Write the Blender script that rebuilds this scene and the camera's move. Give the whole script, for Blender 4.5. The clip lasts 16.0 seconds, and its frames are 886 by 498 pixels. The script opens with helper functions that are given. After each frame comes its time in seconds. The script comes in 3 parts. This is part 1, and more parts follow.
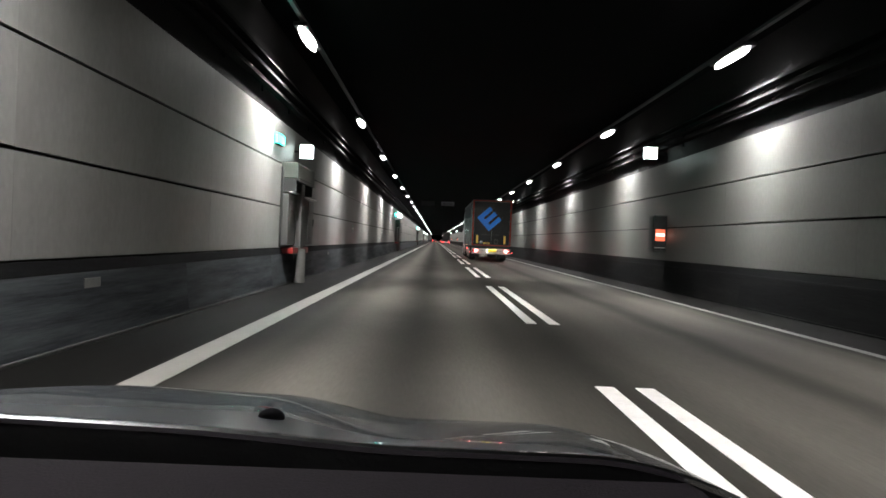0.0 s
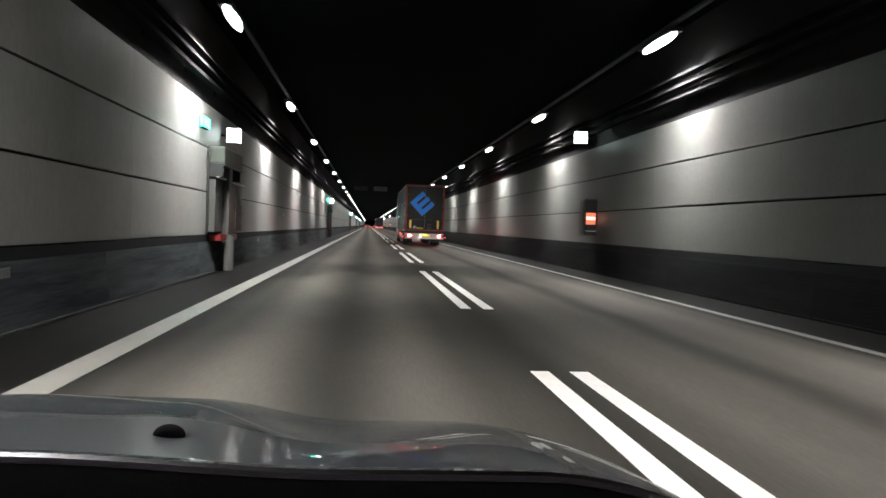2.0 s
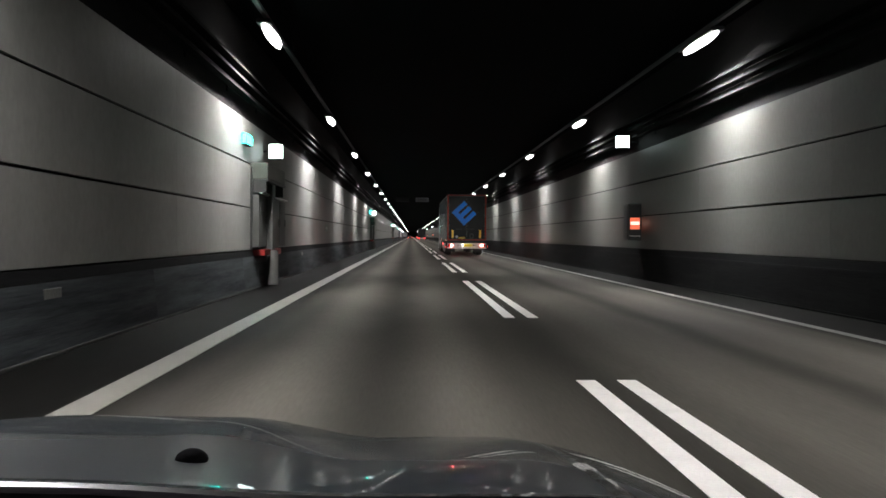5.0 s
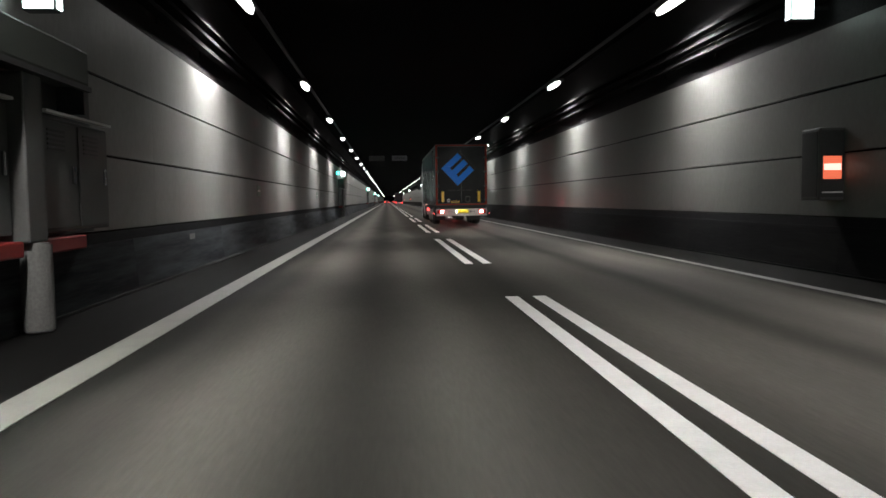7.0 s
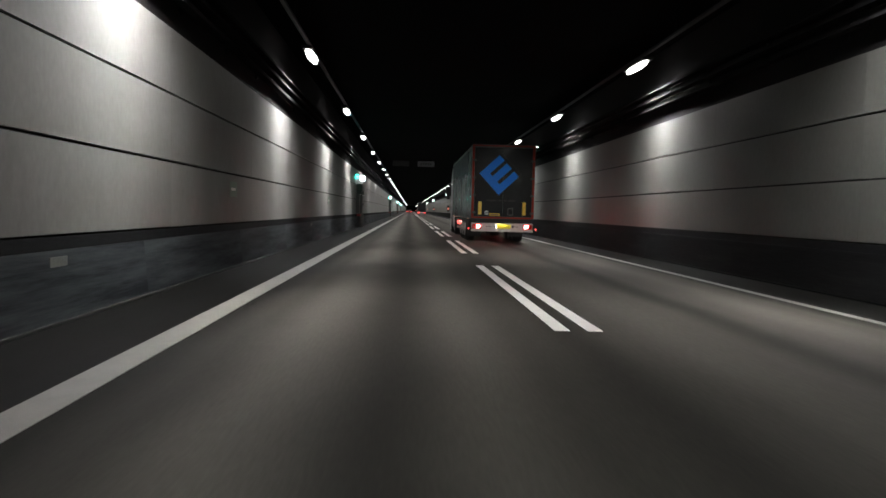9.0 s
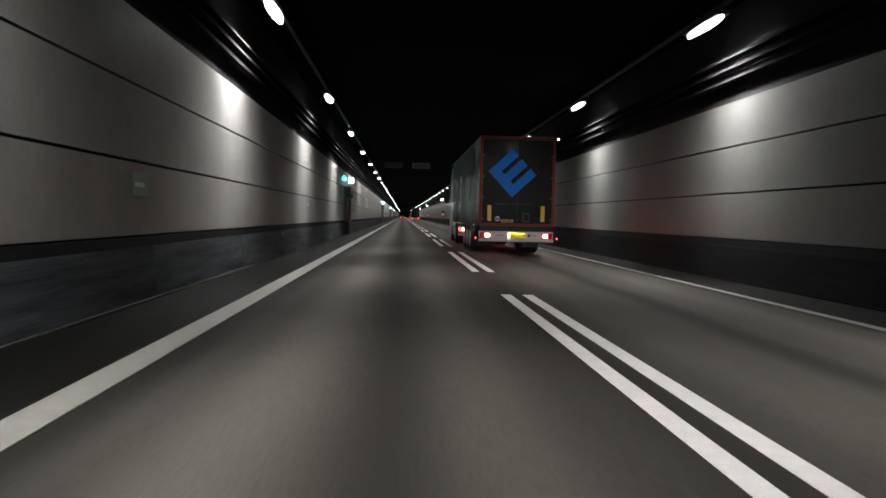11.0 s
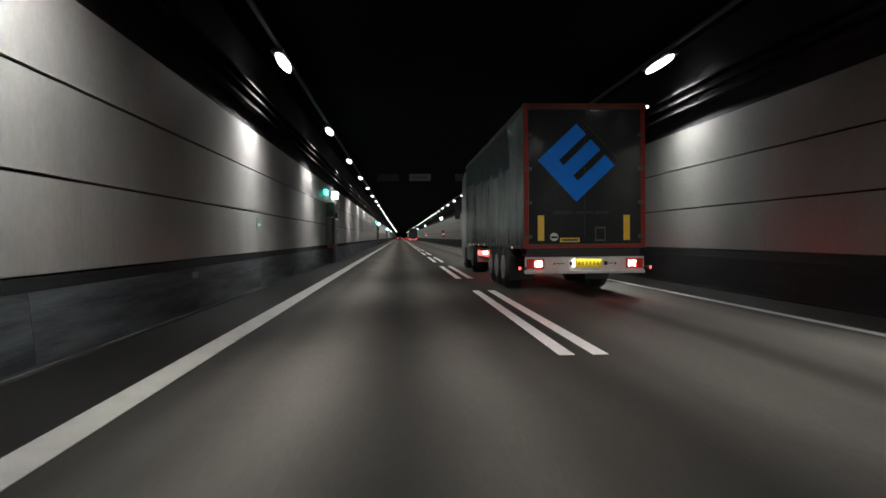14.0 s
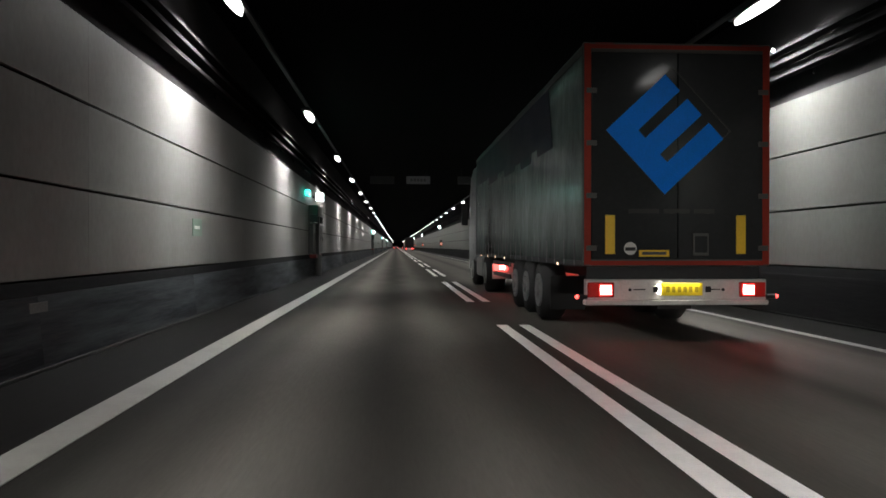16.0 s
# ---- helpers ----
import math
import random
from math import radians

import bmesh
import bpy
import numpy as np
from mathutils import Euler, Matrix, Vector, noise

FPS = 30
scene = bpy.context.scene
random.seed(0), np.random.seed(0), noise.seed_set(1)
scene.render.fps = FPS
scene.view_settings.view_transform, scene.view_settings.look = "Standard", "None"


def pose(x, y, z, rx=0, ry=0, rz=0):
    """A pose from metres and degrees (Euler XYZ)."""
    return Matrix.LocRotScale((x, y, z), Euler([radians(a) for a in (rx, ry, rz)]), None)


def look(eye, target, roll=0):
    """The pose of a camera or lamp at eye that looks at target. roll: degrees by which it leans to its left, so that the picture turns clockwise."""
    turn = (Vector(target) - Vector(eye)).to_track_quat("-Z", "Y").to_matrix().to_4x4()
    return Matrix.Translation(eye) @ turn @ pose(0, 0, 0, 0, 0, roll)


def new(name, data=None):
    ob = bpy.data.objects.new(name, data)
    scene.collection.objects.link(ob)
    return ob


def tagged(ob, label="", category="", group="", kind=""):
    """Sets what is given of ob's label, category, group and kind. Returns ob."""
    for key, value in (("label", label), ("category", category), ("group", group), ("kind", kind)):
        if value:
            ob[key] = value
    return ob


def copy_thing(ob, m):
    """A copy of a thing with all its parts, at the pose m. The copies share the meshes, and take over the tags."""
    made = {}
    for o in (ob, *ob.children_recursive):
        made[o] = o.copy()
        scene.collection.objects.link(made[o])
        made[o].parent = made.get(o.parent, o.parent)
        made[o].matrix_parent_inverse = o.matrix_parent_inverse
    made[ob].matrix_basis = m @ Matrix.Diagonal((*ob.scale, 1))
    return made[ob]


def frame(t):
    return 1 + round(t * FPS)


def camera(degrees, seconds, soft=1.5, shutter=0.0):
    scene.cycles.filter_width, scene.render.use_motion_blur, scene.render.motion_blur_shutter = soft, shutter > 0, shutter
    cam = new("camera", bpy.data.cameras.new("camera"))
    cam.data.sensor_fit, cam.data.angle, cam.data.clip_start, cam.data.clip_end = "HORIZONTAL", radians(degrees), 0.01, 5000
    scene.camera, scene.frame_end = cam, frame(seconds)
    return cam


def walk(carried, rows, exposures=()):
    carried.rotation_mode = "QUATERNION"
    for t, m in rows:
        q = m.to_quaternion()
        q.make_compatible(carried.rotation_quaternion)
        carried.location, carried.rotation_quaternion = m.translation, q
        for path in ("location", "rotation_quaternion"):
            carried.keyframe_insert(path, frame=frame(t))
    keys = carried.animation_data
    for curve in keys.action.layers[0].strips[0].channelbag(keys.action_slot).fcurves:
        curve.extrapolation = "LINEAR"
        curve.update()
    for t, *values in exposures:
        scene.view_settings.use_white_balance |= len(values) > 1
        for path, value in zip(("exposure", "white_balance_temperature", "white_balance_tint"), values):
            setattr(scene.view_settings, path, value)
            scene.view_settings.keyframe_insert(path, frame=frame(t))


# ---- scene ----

# ------------------------------------------------------------------ camera
cam = camera(60.3, 16.0, soft=1.6)
# seconds, x, y, yaw, pitch, roll; the eye is 1.27 m above the road. It first stays in the car, then goes on over its bonnet
EYE = 1.27
SEAT_X, SEAT_Y = 0.085, -49.5
ROWS = (
    (0.0, 0.070, -49.674, -0.59, -0.67, -2.37), (0.5, 0.060, -49.50, 0.05, -0.53, 1.16), (1.0, 0.059, -49.448, -1.69, -0.42, 2.36),
    (1.5, 0.075, -49.456, -4.60, -0.63, -0.51), (2.0, 0.081, -49.522, -5.60, -1.61, -1.87), (2.5, 0.076, -49.443, -5.59, -2.13, -0.39),
    (3.0, 0.085, -49.50, -4.44, -1.38, -1.16), (3.5, 0.091, -49.517, -3.80, -0.53, -2.03), (4.0, 0.118, -49.50, -1.96, 0.02, -1.07),
    (4.5, 0.110, -49.50, -1.95, -0.20, -0.80), (5.0, 0.105, -49.47, -2.40, -0.95, -0.30), (5.35, 0.105, -48.95, -2.85, -1.50, 0.05),
    (5.7, 0.105, -46.20, -3.25, -2.00, 0.28), (6.1, 0.102, -41.90, -3.72, -2.45, 0.45),
    (6.5, 0.100, -39.18, -4.08, -2.86, 0.56), (7.0, 0.062, -37.60, -4.17, -3.67, 0.79), (7.5, 0.046, -36.40, -3.26, -3.13, -0.67),
    (8.0, 0.035, -34.70, -2.85, -2.63, -1.66), (8.5, 0.011, -32.95, -2.34, -2.95, -1.20), (9.0, -0.030, -30.76, -2.50, -2.85, -1.38),
    (11.5, -0.108, -23.80, -3.32, -2.40, -0.99), (12.0, -0.149, -21.95, -3.67, -2.48, 1.00), (12.5, -0.158, -20.60, -3.81, -2.10, 0.77),
    (13.0, -0.130, -19.00, -3.80, -1.38, -0.96), (13.5, -0.097, -17.31, -3.61, -1.16, -0.44), (14.0, -0.107, -15.60, -3.24, -0.92, 0.52),
    (14.5, -0.076, -14.10, -2.56, -0.37, 0.15), (15.0, -0.050, -12.90, -2.72, -0.39, -0.12), (15.5, -0.061, -11.40, -3.05, -0.22, -0.14),
    (16.0, -0.052, -10.04, -3.53, -0.19, -0.03))
walk(cam, [(t, pose(x, y, EYE, 90 + p, r, w)) for t, x, y, w, p, r in ROWS],
     exposures=((0.0, 0.78), (1.5, 0.85), (2.5, 0.84), (3.5, 0.78), (4.2, 0.54), (6.5, 0.22), (9.0, 0.14), (12.0, 0.12), (16.0, 0.12)))

# ------------------------------------------------------------------ light
LAMP = 6.5            # luminaire lens
BEAM = 2180.0          # downward beam of each luminaire, watts
BEAM_CONE = 138.0      # degrees
WASH = 680.0           # side beam of each luminaire towards its wall, watts
SPILL = 400.0          # beam of each luminaire on the cable trays beside it, watts
world = bpy.data.worlds.new("tunnel_dark")
world.use_nodes = True
world.node_tree.nodes["Background"].inputs[0].default_value = (0.02, 0.022, 0.025, 1)
world.node_tree.nodes["Background"].inputs[1].default_value = 0.0
scene.world = world

# ------------------------------------------------------------------ plan
Y0, Y1 = -112.0, 720.0              # tunnel ends
WL, WR = -3.75, 7.26                # panel faces
Z_PANEL, Z_ROWS, Z_TOP = 0.907, (0.907, 1.936, 2.98, 4.0), 4.0
X_EDGE_L, X_S1, X_S2, X_EDGE_R = -2.287, 1.655, 2.02, 5.87
CEIL = 6.15
LAMP_X, LAMP_Z, PITCH, LAMP_0 = (-2.888, 6.417), 5.524, 12.044, 3.21


# ------------------------------------------------------------------ materials
def mat(name, col, rough=0.6, metal=0.0, fine=40.0, coarse=2.0, vary=0.25, bump=0.15, stretch=(1, 1, 1), dirt=None, dirt_amount=0.0,
        piece=0.0, coat=0.0, spec=0.5):
    m = bpy.data.materials.new(name)
    m.use_nodes = True
    nt = m.node_tree
    n, l = nt.nodes, nt.links
    b = n["Principled BSDF"]
    tc = n.new("ShaderNodeTexCoord")
    mp = n.new("ShaderNodeMapping")
    mp.inputs["Scale"].default_value = stretch
    l.new(tc.outputs["Object"], mp.inputs[0])
    if piece:
        oi = n.new("ShaderNodeObjectInfo")
        ad = n.new("ShaderNodeVectorMath")
        ad.operation = "MULTIPLY_ADD"
        ad.inputs[1].default_value = (1, 1, 1)
        sc = n.new("ShaderNodeMath")
        sc.operation = "MULTIPLY"
        sc.inputs[1].default_value = 37.0
        l.new(oi.outputs["Random"], sc.inputs[0])
        l.new(mp.outputs[0], ad.inputs[0])
        l.new(sc.outputs[0], ad.inputs[2])
        vec = ad.outputs[0]
    else:
        vec = mp.outputs[0]
    a = n.new("ShaderNodeTexNoise")
    a.inputs["Scale"].default_value = fine
    a.inputs["Detail"].default_value = 5
    c = n.new("ShaderNodeTexNoise")
    c.inputs["Scale"].default_value = coarse
    c.inputs["Detail"].default_value = 6
    c.inputs["Roughness"].default_value = 0.65
    l.new(vec, a.inputs["Vector"])
    l.new(vec, c.inputs["Vector"])
    mixf = n.new("ShaderNodeMath")
    mixf.operation = "ADD"
    l.new(a.outputs["Fac"], mixf.inputs[0])
    l.new(c.outputs["Fac"], mixf.inputs[1])
    rg = n.new("ShaderNodeMapRange")
    rg.inputs["From Min"].default_value = 0.6
    rg.inputs["From Max"].default_value = 1.4
    rg.inputs["To Min"].default_value = 1 - vary
    rg.inputs["To Max"].default_value = 1 + vary
    l.new(mixf.outputs[0], rg.inputs["Value"])
    fac = rg.outputs[0]
    if piece:
        pr = n.new("ShaderNodeMapRange")
        pr.inputs["To Min"].default_value = 1 - piece
        pr.inputs["To Max"].default_value = 1 + piece
        l.new(oi.outputs["Random"], pr.inputs["Value"])
        mu = n.new("ShaderNodeMath")
        mu.operation = "MULTIPLY"
        l.new(fac, mu.inputs[0])
        l.new(pr.outputs[0], mu.inputs[1])
        fac = mu.outputs[0]
    vm = n.new("ShaderNodeVectorMath")
    vm.operation = "SCALE"
    vm.inputs[0].default_value = col
    l.new(fac, vm.inputs["Scale"])
    out = vm.outputs[0]
    if dirt:
        dn = n.new("ShaderNodeTexNoise")
        dn.inputs["Scale"].default_value = coarse * 0.7
        dn.inputs["Detail"].default_value = 8
        dn.inputs["Roughness"].default_value = 0.7
        l.new(vec, dn.inputs["Vector"])
        dr = n.new("ShaderNodeMapRange")
        dr.inputs["From Min"].default_value = 0.45
        dr.inputs["From Max"].default_value = 0.72
        dr.inputs["To Max"].default_value = dirt_amount
        l.new(dn.outputs["Fac"], dr.inputs["Value"])
        mx = n.new("ShaderNodeMix")
        mx.data_type = "RGBA"
        l.new(dr.outputs[0], mx.inputs["Factor"])
        l.new(out, mx.inputs["A"])
        mx.inputs["B"].default_value = (*dirt, 1)
        out = mx.outputs["Result"]
    l.new(out, b.inputs["Base Color"])
    rr = n.new("ShaderNodeMapRange")
    rr.inputs["To Min"].default_value = max(0.02, rough - 0.08)
    rr.inputs["To Max"].default_value = min(1, rough + 0.08)
    l.new(c.outputs["Fac"], rr.inputs["Value"])
    l.new(rr.outputs[0], b.inputs["Roughness"])
    b.inputs["Metallic"].default_value = metal
    b.inputs["Coat Weight"].default_value = coat
    b.inputs["Specular IOR Level"].default_value = spec
    b.inputs["Coat Roughness"].default_value = 0.05
    if bump:
        bp = n.new("ShaderNodeBump")
        bp.inputs["Strength"].default_value = bump
        bp.inputs["Distance"].default_value = 0.01
        l.new(a.outputs["Fac"], bp.inputs["Height"])
        l.new(bp.outputs[0], b.inputs["Normal"])
    return m


def glow(name, col, strength, base=(0.6, 0.6, 0.6)):
    m = bpy.data.materials.new(name)
    m.use_nodes = True
    b = m.node_tree.nodes["Principled BSDF"]
    b.inputs["Base Color"].default_value = (*base, 1)
    b.inputs["Roughness"].default_value = 0.25
    b.inputs["Emission Color"].default_value = (*col, 1)
    b.inputs["Emission Strength"].default_value = strength
    return m


def road_material():
    """Asphalt: dark shoulders, paler wheel tracks and an oily dark band along the middle of each lane, with patches and grit."""
    m = mat("asphalt", (0.122, 0.116, 0.1), rough=0.75, fine=40, coarse=0.45, vary=0.17, bump=0.10, stretch=(1, 0.10, 1), spec=0.06,
            dirt=(0.083, 0.0811, 0.0726), dirt_amount=0.6)
    nt = m.node_tree
    n, l = nt.nodes, nt.links
    b = n["Principled BSDF"]
    old = b.inputs["Base Color"].links[0].from_socket
    tc = n.new("ShaderNodeTexCoord")
    sep = n.new("ShaderNodeSeparateXYZ")
    l.new(tc.outputs["Object"], sep.inputs[0])
    wob = n.new("ShaderNodeTexNoise")
    wob.inputs["Scale"].default_value = 0.25
    wob.inputs["Detail"].default_value = 4
    l.new(tc.outputs["Object"], wob.inputs["Vector"])
    wm = n.new("ShaderNodeMath")
    wm.operation = "MULTIPLY_ADD"
    wm.inputs[1].default_value = 0.5
    l.new(wob.outputs["Fac"], wm.inputs[0])
    l.new(sep.outputs["X"], wm.inputs[2])
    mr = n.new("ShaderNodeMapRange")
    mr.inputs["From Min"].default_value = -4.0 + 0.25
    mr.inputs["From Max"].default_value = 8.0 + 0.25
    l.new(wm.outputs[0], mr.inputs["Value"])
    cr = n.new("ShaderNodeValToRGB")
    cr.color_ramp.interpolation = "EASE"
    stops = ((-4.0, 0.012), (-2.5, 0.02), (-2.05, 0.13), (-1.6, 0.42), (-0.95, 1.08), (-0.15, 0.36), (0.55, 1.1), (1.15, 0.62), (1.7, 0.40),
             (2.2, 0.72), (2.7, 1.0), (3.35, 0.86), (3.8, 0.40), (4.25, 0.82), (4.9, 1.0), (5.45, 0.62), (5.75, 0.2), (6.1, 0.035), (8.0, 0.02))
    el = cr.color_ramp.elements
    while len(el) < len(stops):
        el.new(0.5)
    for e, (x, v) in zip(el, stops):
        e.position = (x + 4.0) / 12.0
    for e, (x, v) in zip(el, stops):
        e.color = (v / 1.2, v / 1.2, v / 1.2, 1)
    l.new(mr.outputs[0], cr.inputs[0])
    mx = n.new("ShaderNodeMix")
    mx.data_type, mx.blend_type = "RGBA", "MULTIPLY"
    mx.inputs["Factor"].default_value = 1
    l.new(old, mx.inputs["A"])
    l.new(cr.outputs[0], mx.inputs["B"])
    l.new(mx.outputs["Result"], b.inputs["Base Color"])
    return m


M_ROAD = road_material()
M_PAINT = mat("road_paint", (0.148, 0.145, 0.129), rough=0.55, fine=60, coarse=3, vary=0.12, bump=0.3, dirt=(0.0945, 0.0914, 0.0819), dirt_amount=0.6)
M_PAINT_WORN = mat("worn_road_paint", (0.153, 0.153, 0.144), rough=0.6, fine=60, coarse=3, vary=0.2, bump=0.3, dirt=(0.0766, 0.0766, 0.0702), dirt_amount=0.7)
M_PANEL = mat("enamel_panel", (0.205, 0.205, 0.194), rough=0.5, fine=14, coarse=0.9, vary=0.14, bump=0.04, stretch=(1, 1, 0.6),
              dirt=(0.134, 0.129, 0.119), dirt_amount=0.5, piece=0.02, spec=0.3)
# Same enamel, darker: the right wall's weaker light is put into the colour
M_PANEL_DIM = mat("dim_enamel_panel", (0.111, 0.114, 0.104), rough=0.5, fine=14, coarse=0.9, vary=0.14, bump=0.04, stretch=(1, 1, 0.6),
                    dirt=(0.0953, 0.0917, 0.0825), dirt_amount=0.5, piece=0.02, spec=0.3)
# White dash paint, far brighter than the edge lines: headlamp light in the colour
M_DASH = mat("headlit_dash_paint", (0.93, 0.92, 0.89), rough=0.55, fine=60, coarse=4, vary=0.08, bump=0.3, dirt=(0.6, 0.6, 0.57), dirt_amount=0.35)
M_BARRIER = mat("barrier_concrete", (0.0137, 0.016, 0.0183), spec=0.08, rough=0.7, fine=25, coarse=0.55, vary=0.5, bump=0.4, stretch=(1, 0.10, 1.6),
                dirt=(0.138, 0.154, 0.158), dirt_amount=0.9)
# Right-hand barrier: a darker copy of barrier_concrete
M_BARRIER_DARK = mat("dark_barrier_concrete", (0.00786, 0.00819, 0.00852), spec=0.05, rough=0.8, fine=25, coarse=0.8, vary=0.5, bump=0.4, stretch=(1, 0.10, 1.6),
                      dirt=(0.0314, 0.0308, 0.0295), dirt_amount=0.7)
M_TOE = mat("worn_toe_concrete", (0.0353, 0.037, 0.0353), rough=0.8, fine=20, coarse=0.7, vary=0.4, bump=0.3, stretch=(1, 0.1, 1), spec=0.1,
            dirt=(0.0176, 0.0176, 0.0176), dirt_amount=0.7)
M_CAPPING = mat("dark_capping", (0.0068, 0.00714, 0.00748), spec=0.05, rough=0.8, fine=25, coarse=1.0, vary=0.4, bump=0.3, stretch=(1, 0.15, 1))
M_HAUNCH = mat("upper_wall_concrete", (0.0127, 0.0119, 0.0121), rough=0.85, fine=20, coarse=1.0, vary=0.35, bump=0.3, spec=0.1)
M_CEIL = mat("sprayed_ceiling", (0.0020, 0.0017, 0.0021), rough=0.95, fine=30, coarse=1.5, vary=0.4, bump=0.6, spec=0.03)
M_TRAY = mat("galvanised_tray", (0.0221, 0.0217, 0.0219), rough=0.9, metal=0.0, spec=0.0, fine=30, coarse=2, vary=0.3, bump=0.1)
M_RAIL = mat("galvanised_rail", (0.0612, 0.0612, 0.0626), rough=0.55, metal=0.2, vary=0.2, bump=0.1)
M_CABLE = mat("black_cable", (0.02, 0.02, 0.022), rough=0.85, vary=0.2, spec=0.0)
M_HOUSING = mat("lamp_housing", (0.10, 0.10, 0.105), rough=0.4, metal=0.6, vary=0.15, bump=0.05)
M_LENS = glow("lamp_lens", (1.0, 0.99, 0.96), LAMP)
M_SIGN_LIT = glow("lit_exit_sign", (0.80, 1.0, 0.95), 7.0)
M_GREEN = glow("green_exit_lamp", (0.012, 1.0, 0.66), 28.0, (0.05, 0.4, 0.25))
M_PHONE_LIT = glow("lit_emergency_panel", (1.0, 0.20, 0.10), 0.7, (0.6, 0.1, 0.06))
M_PHONE_WHITE = glow("lit_white_strip", (1.0, 0.62, 0.5), 1.3)
M_DARK = mat("dark_grey_steel", (0.035, 0.037, 0.036), rough=0.45, metal=0.2, vary=0.25, bump=0.06)
M_GREYSTEEL = mat("grey_painted_steel", (0.0714, 0.0744, 0.0702), rough=0.5, vary=0.2, bump=0.06)
M_HOOD = mat("grey_green_steel", (0.051, 0.0587, 0.0485), rough=0.5, vary=0.2, bump=0.06)
M_WHITESTEEL = mat("white_painted_steel", (0.7, 0.7, 0.68), rough=0.4, vary=0.1, bump=0.03)
M_REDSTEEL = mat("red_painted_steel", (0.20, 0.018, 0.016), rough=0.45, vary=0.15, bump=0.04)
M_PALE = mat("pale_concrete", (0.104, 0.104, 0.0976), rough=0.8, vary=0.3, bump=0.3)
M_GREENSIGN = mat("green_plate", (0.17, 0.25, 0.20), rough=0.5, vary=0.15, bump=0.02)
M_SIGNGREY = mat("sign_face", (0.17, 0.17, 0.18), rough=0.5, vary=0.12, bump=0.02)
# Pale doors coloured near-black: the shade on the rear is in the colour
M_DOOR = mat("trailer_door_shaded", (0.036, 0.038, 0.040), rough=0.08, spec=0.35, fine=18, coarse=1.2, vary=0.10, bump=0.03, dirt=(0.026, 0.026, 0.026), dirt_amount=0.45)
M_CURTAIN = mat("trailer_curtain", (0.356, 0.429, 0.413), rough=0.17, fine=6, coarse=0.55, vary=0.28, bump=0.30, stretch=(1, 1.6, 0.7),
                dirt=(0.113, 0.13, 0.13), dirt_amount=0.75)
M_CURTAIN_DARK = mat("curtain_dark_print", (0.008, 0.010, 0.024), rough=0.5, spec=0.12, vary=0.2, bump=0.2)
M_TAPE = mat("red_marking_tape", (0.30, 0.032, 0.018), rough=0.5, spec=0.2, fine=80, coarse=5, vary=0.15, bump=0.05)
M_YELLOWPLATE = mat("yellow_marker_plate", (0.95, 0.60, 0.04), rough=0.35, vary=0.10, bump=0.02)
M_BLUE = mat("blue_vinyl", (0.008, 0.225, 0.90), rough=0.3, spec=0.15, vary=0.12, bump=0.02)
M_BLACKPRINT = mat("black_print", (0.02, 0.02, 0.02), rough=0.5, vary=0.1)
M_PLATE = mat("yellow_number_plate", (0.80, 0.62, 0.02), rough=0.35, vary=0.06, bump=0.01)
M_PLATEBAR = mat("plate_bar_ink", (0.38, 0.28, 0.01), rough=0.4, vary=0.1, bump=0.01)
M_BUMPER = mat("white_rear_beam", (0.70, 0.69, 0.67), rough=0.4, vary=0.15, bump=0.05, dirt=(0.225, 0.207, 0.189), dirt_amount=0.5)
M_TYRE = mat("tyre_rubber", (0.018, 0.018, 0.018), rough=0.8, vary=0.2, bump=0.2)
M_RIM = mat("steel_rim", (0.42, 0.42, 0.42), rough=0.35, metal=0.8, vary=0.2, bump=0.05)
M_CHASSIS = mat("chassis_steel", (0.018, 0.018, 0.02), rough=0.6, vary=0.3, bump=0.1)
M_CAB = mat("cab_paint", (0.30, 0.31, 0.32), rough=0.3, vary=0.08, bump=0.02, coat=0.5)
M_TAIL = glow("tail_lamp_lit", (1.0, 0.07, 0.06), 5.0, (0.5, 0.02, 0.02))
M_TAILCORE = glow("tail_lamp_core", (1.0, 0.11, 0.10), 110.0, (0.6, 0.1, 0.1))
M_REDLENS = glow("red_lens", (1.0, 0.05, 0.04), 0.07, (0.22, 0.012, 0.01))
M_SIDEMARK = glow("pale_side_marker", (1.0, 0.72, 0.5), 2.2, (0.6, 0.3, 0.05))
M_MARKER = glow("white_marker", (1.0, 0.97, 0.9), 14.0)
M_PLATELIGHT = glow("plate_lamp", (1.0, 0.95, 0.85), 20.0)
M_CARPAINT = mat("blue_grey_car_paint", (0.137, 0.163, 0.184), rough=0.42, metal=0.3, fine=160, coarse=1.4, vary=0.10, bump=0.0, coat=1.0)
M_CARPAINT.node_tree.nodes["Principled BSDF"].inputs["Coat Roughness"].default_value = 0.012
M_DASHTOP = mat("dashboard_foam", (0.0225, 0.0193, 0.0229), rough=0.8, fine=220, coarse=6, vary=0.2, bump=0.2, spec=0.04)
M_TRIM = mat("black_plastic_trim", (0.012, 0.012, 0.013), rough=0.6, fine=120, vary=0.2, bump=0.15)
M_CHROME = mat("bright_trim", (0.6, 0.61, 0.62), rough=0.2, metal=1.0, vary=0.05, bump=0.0)


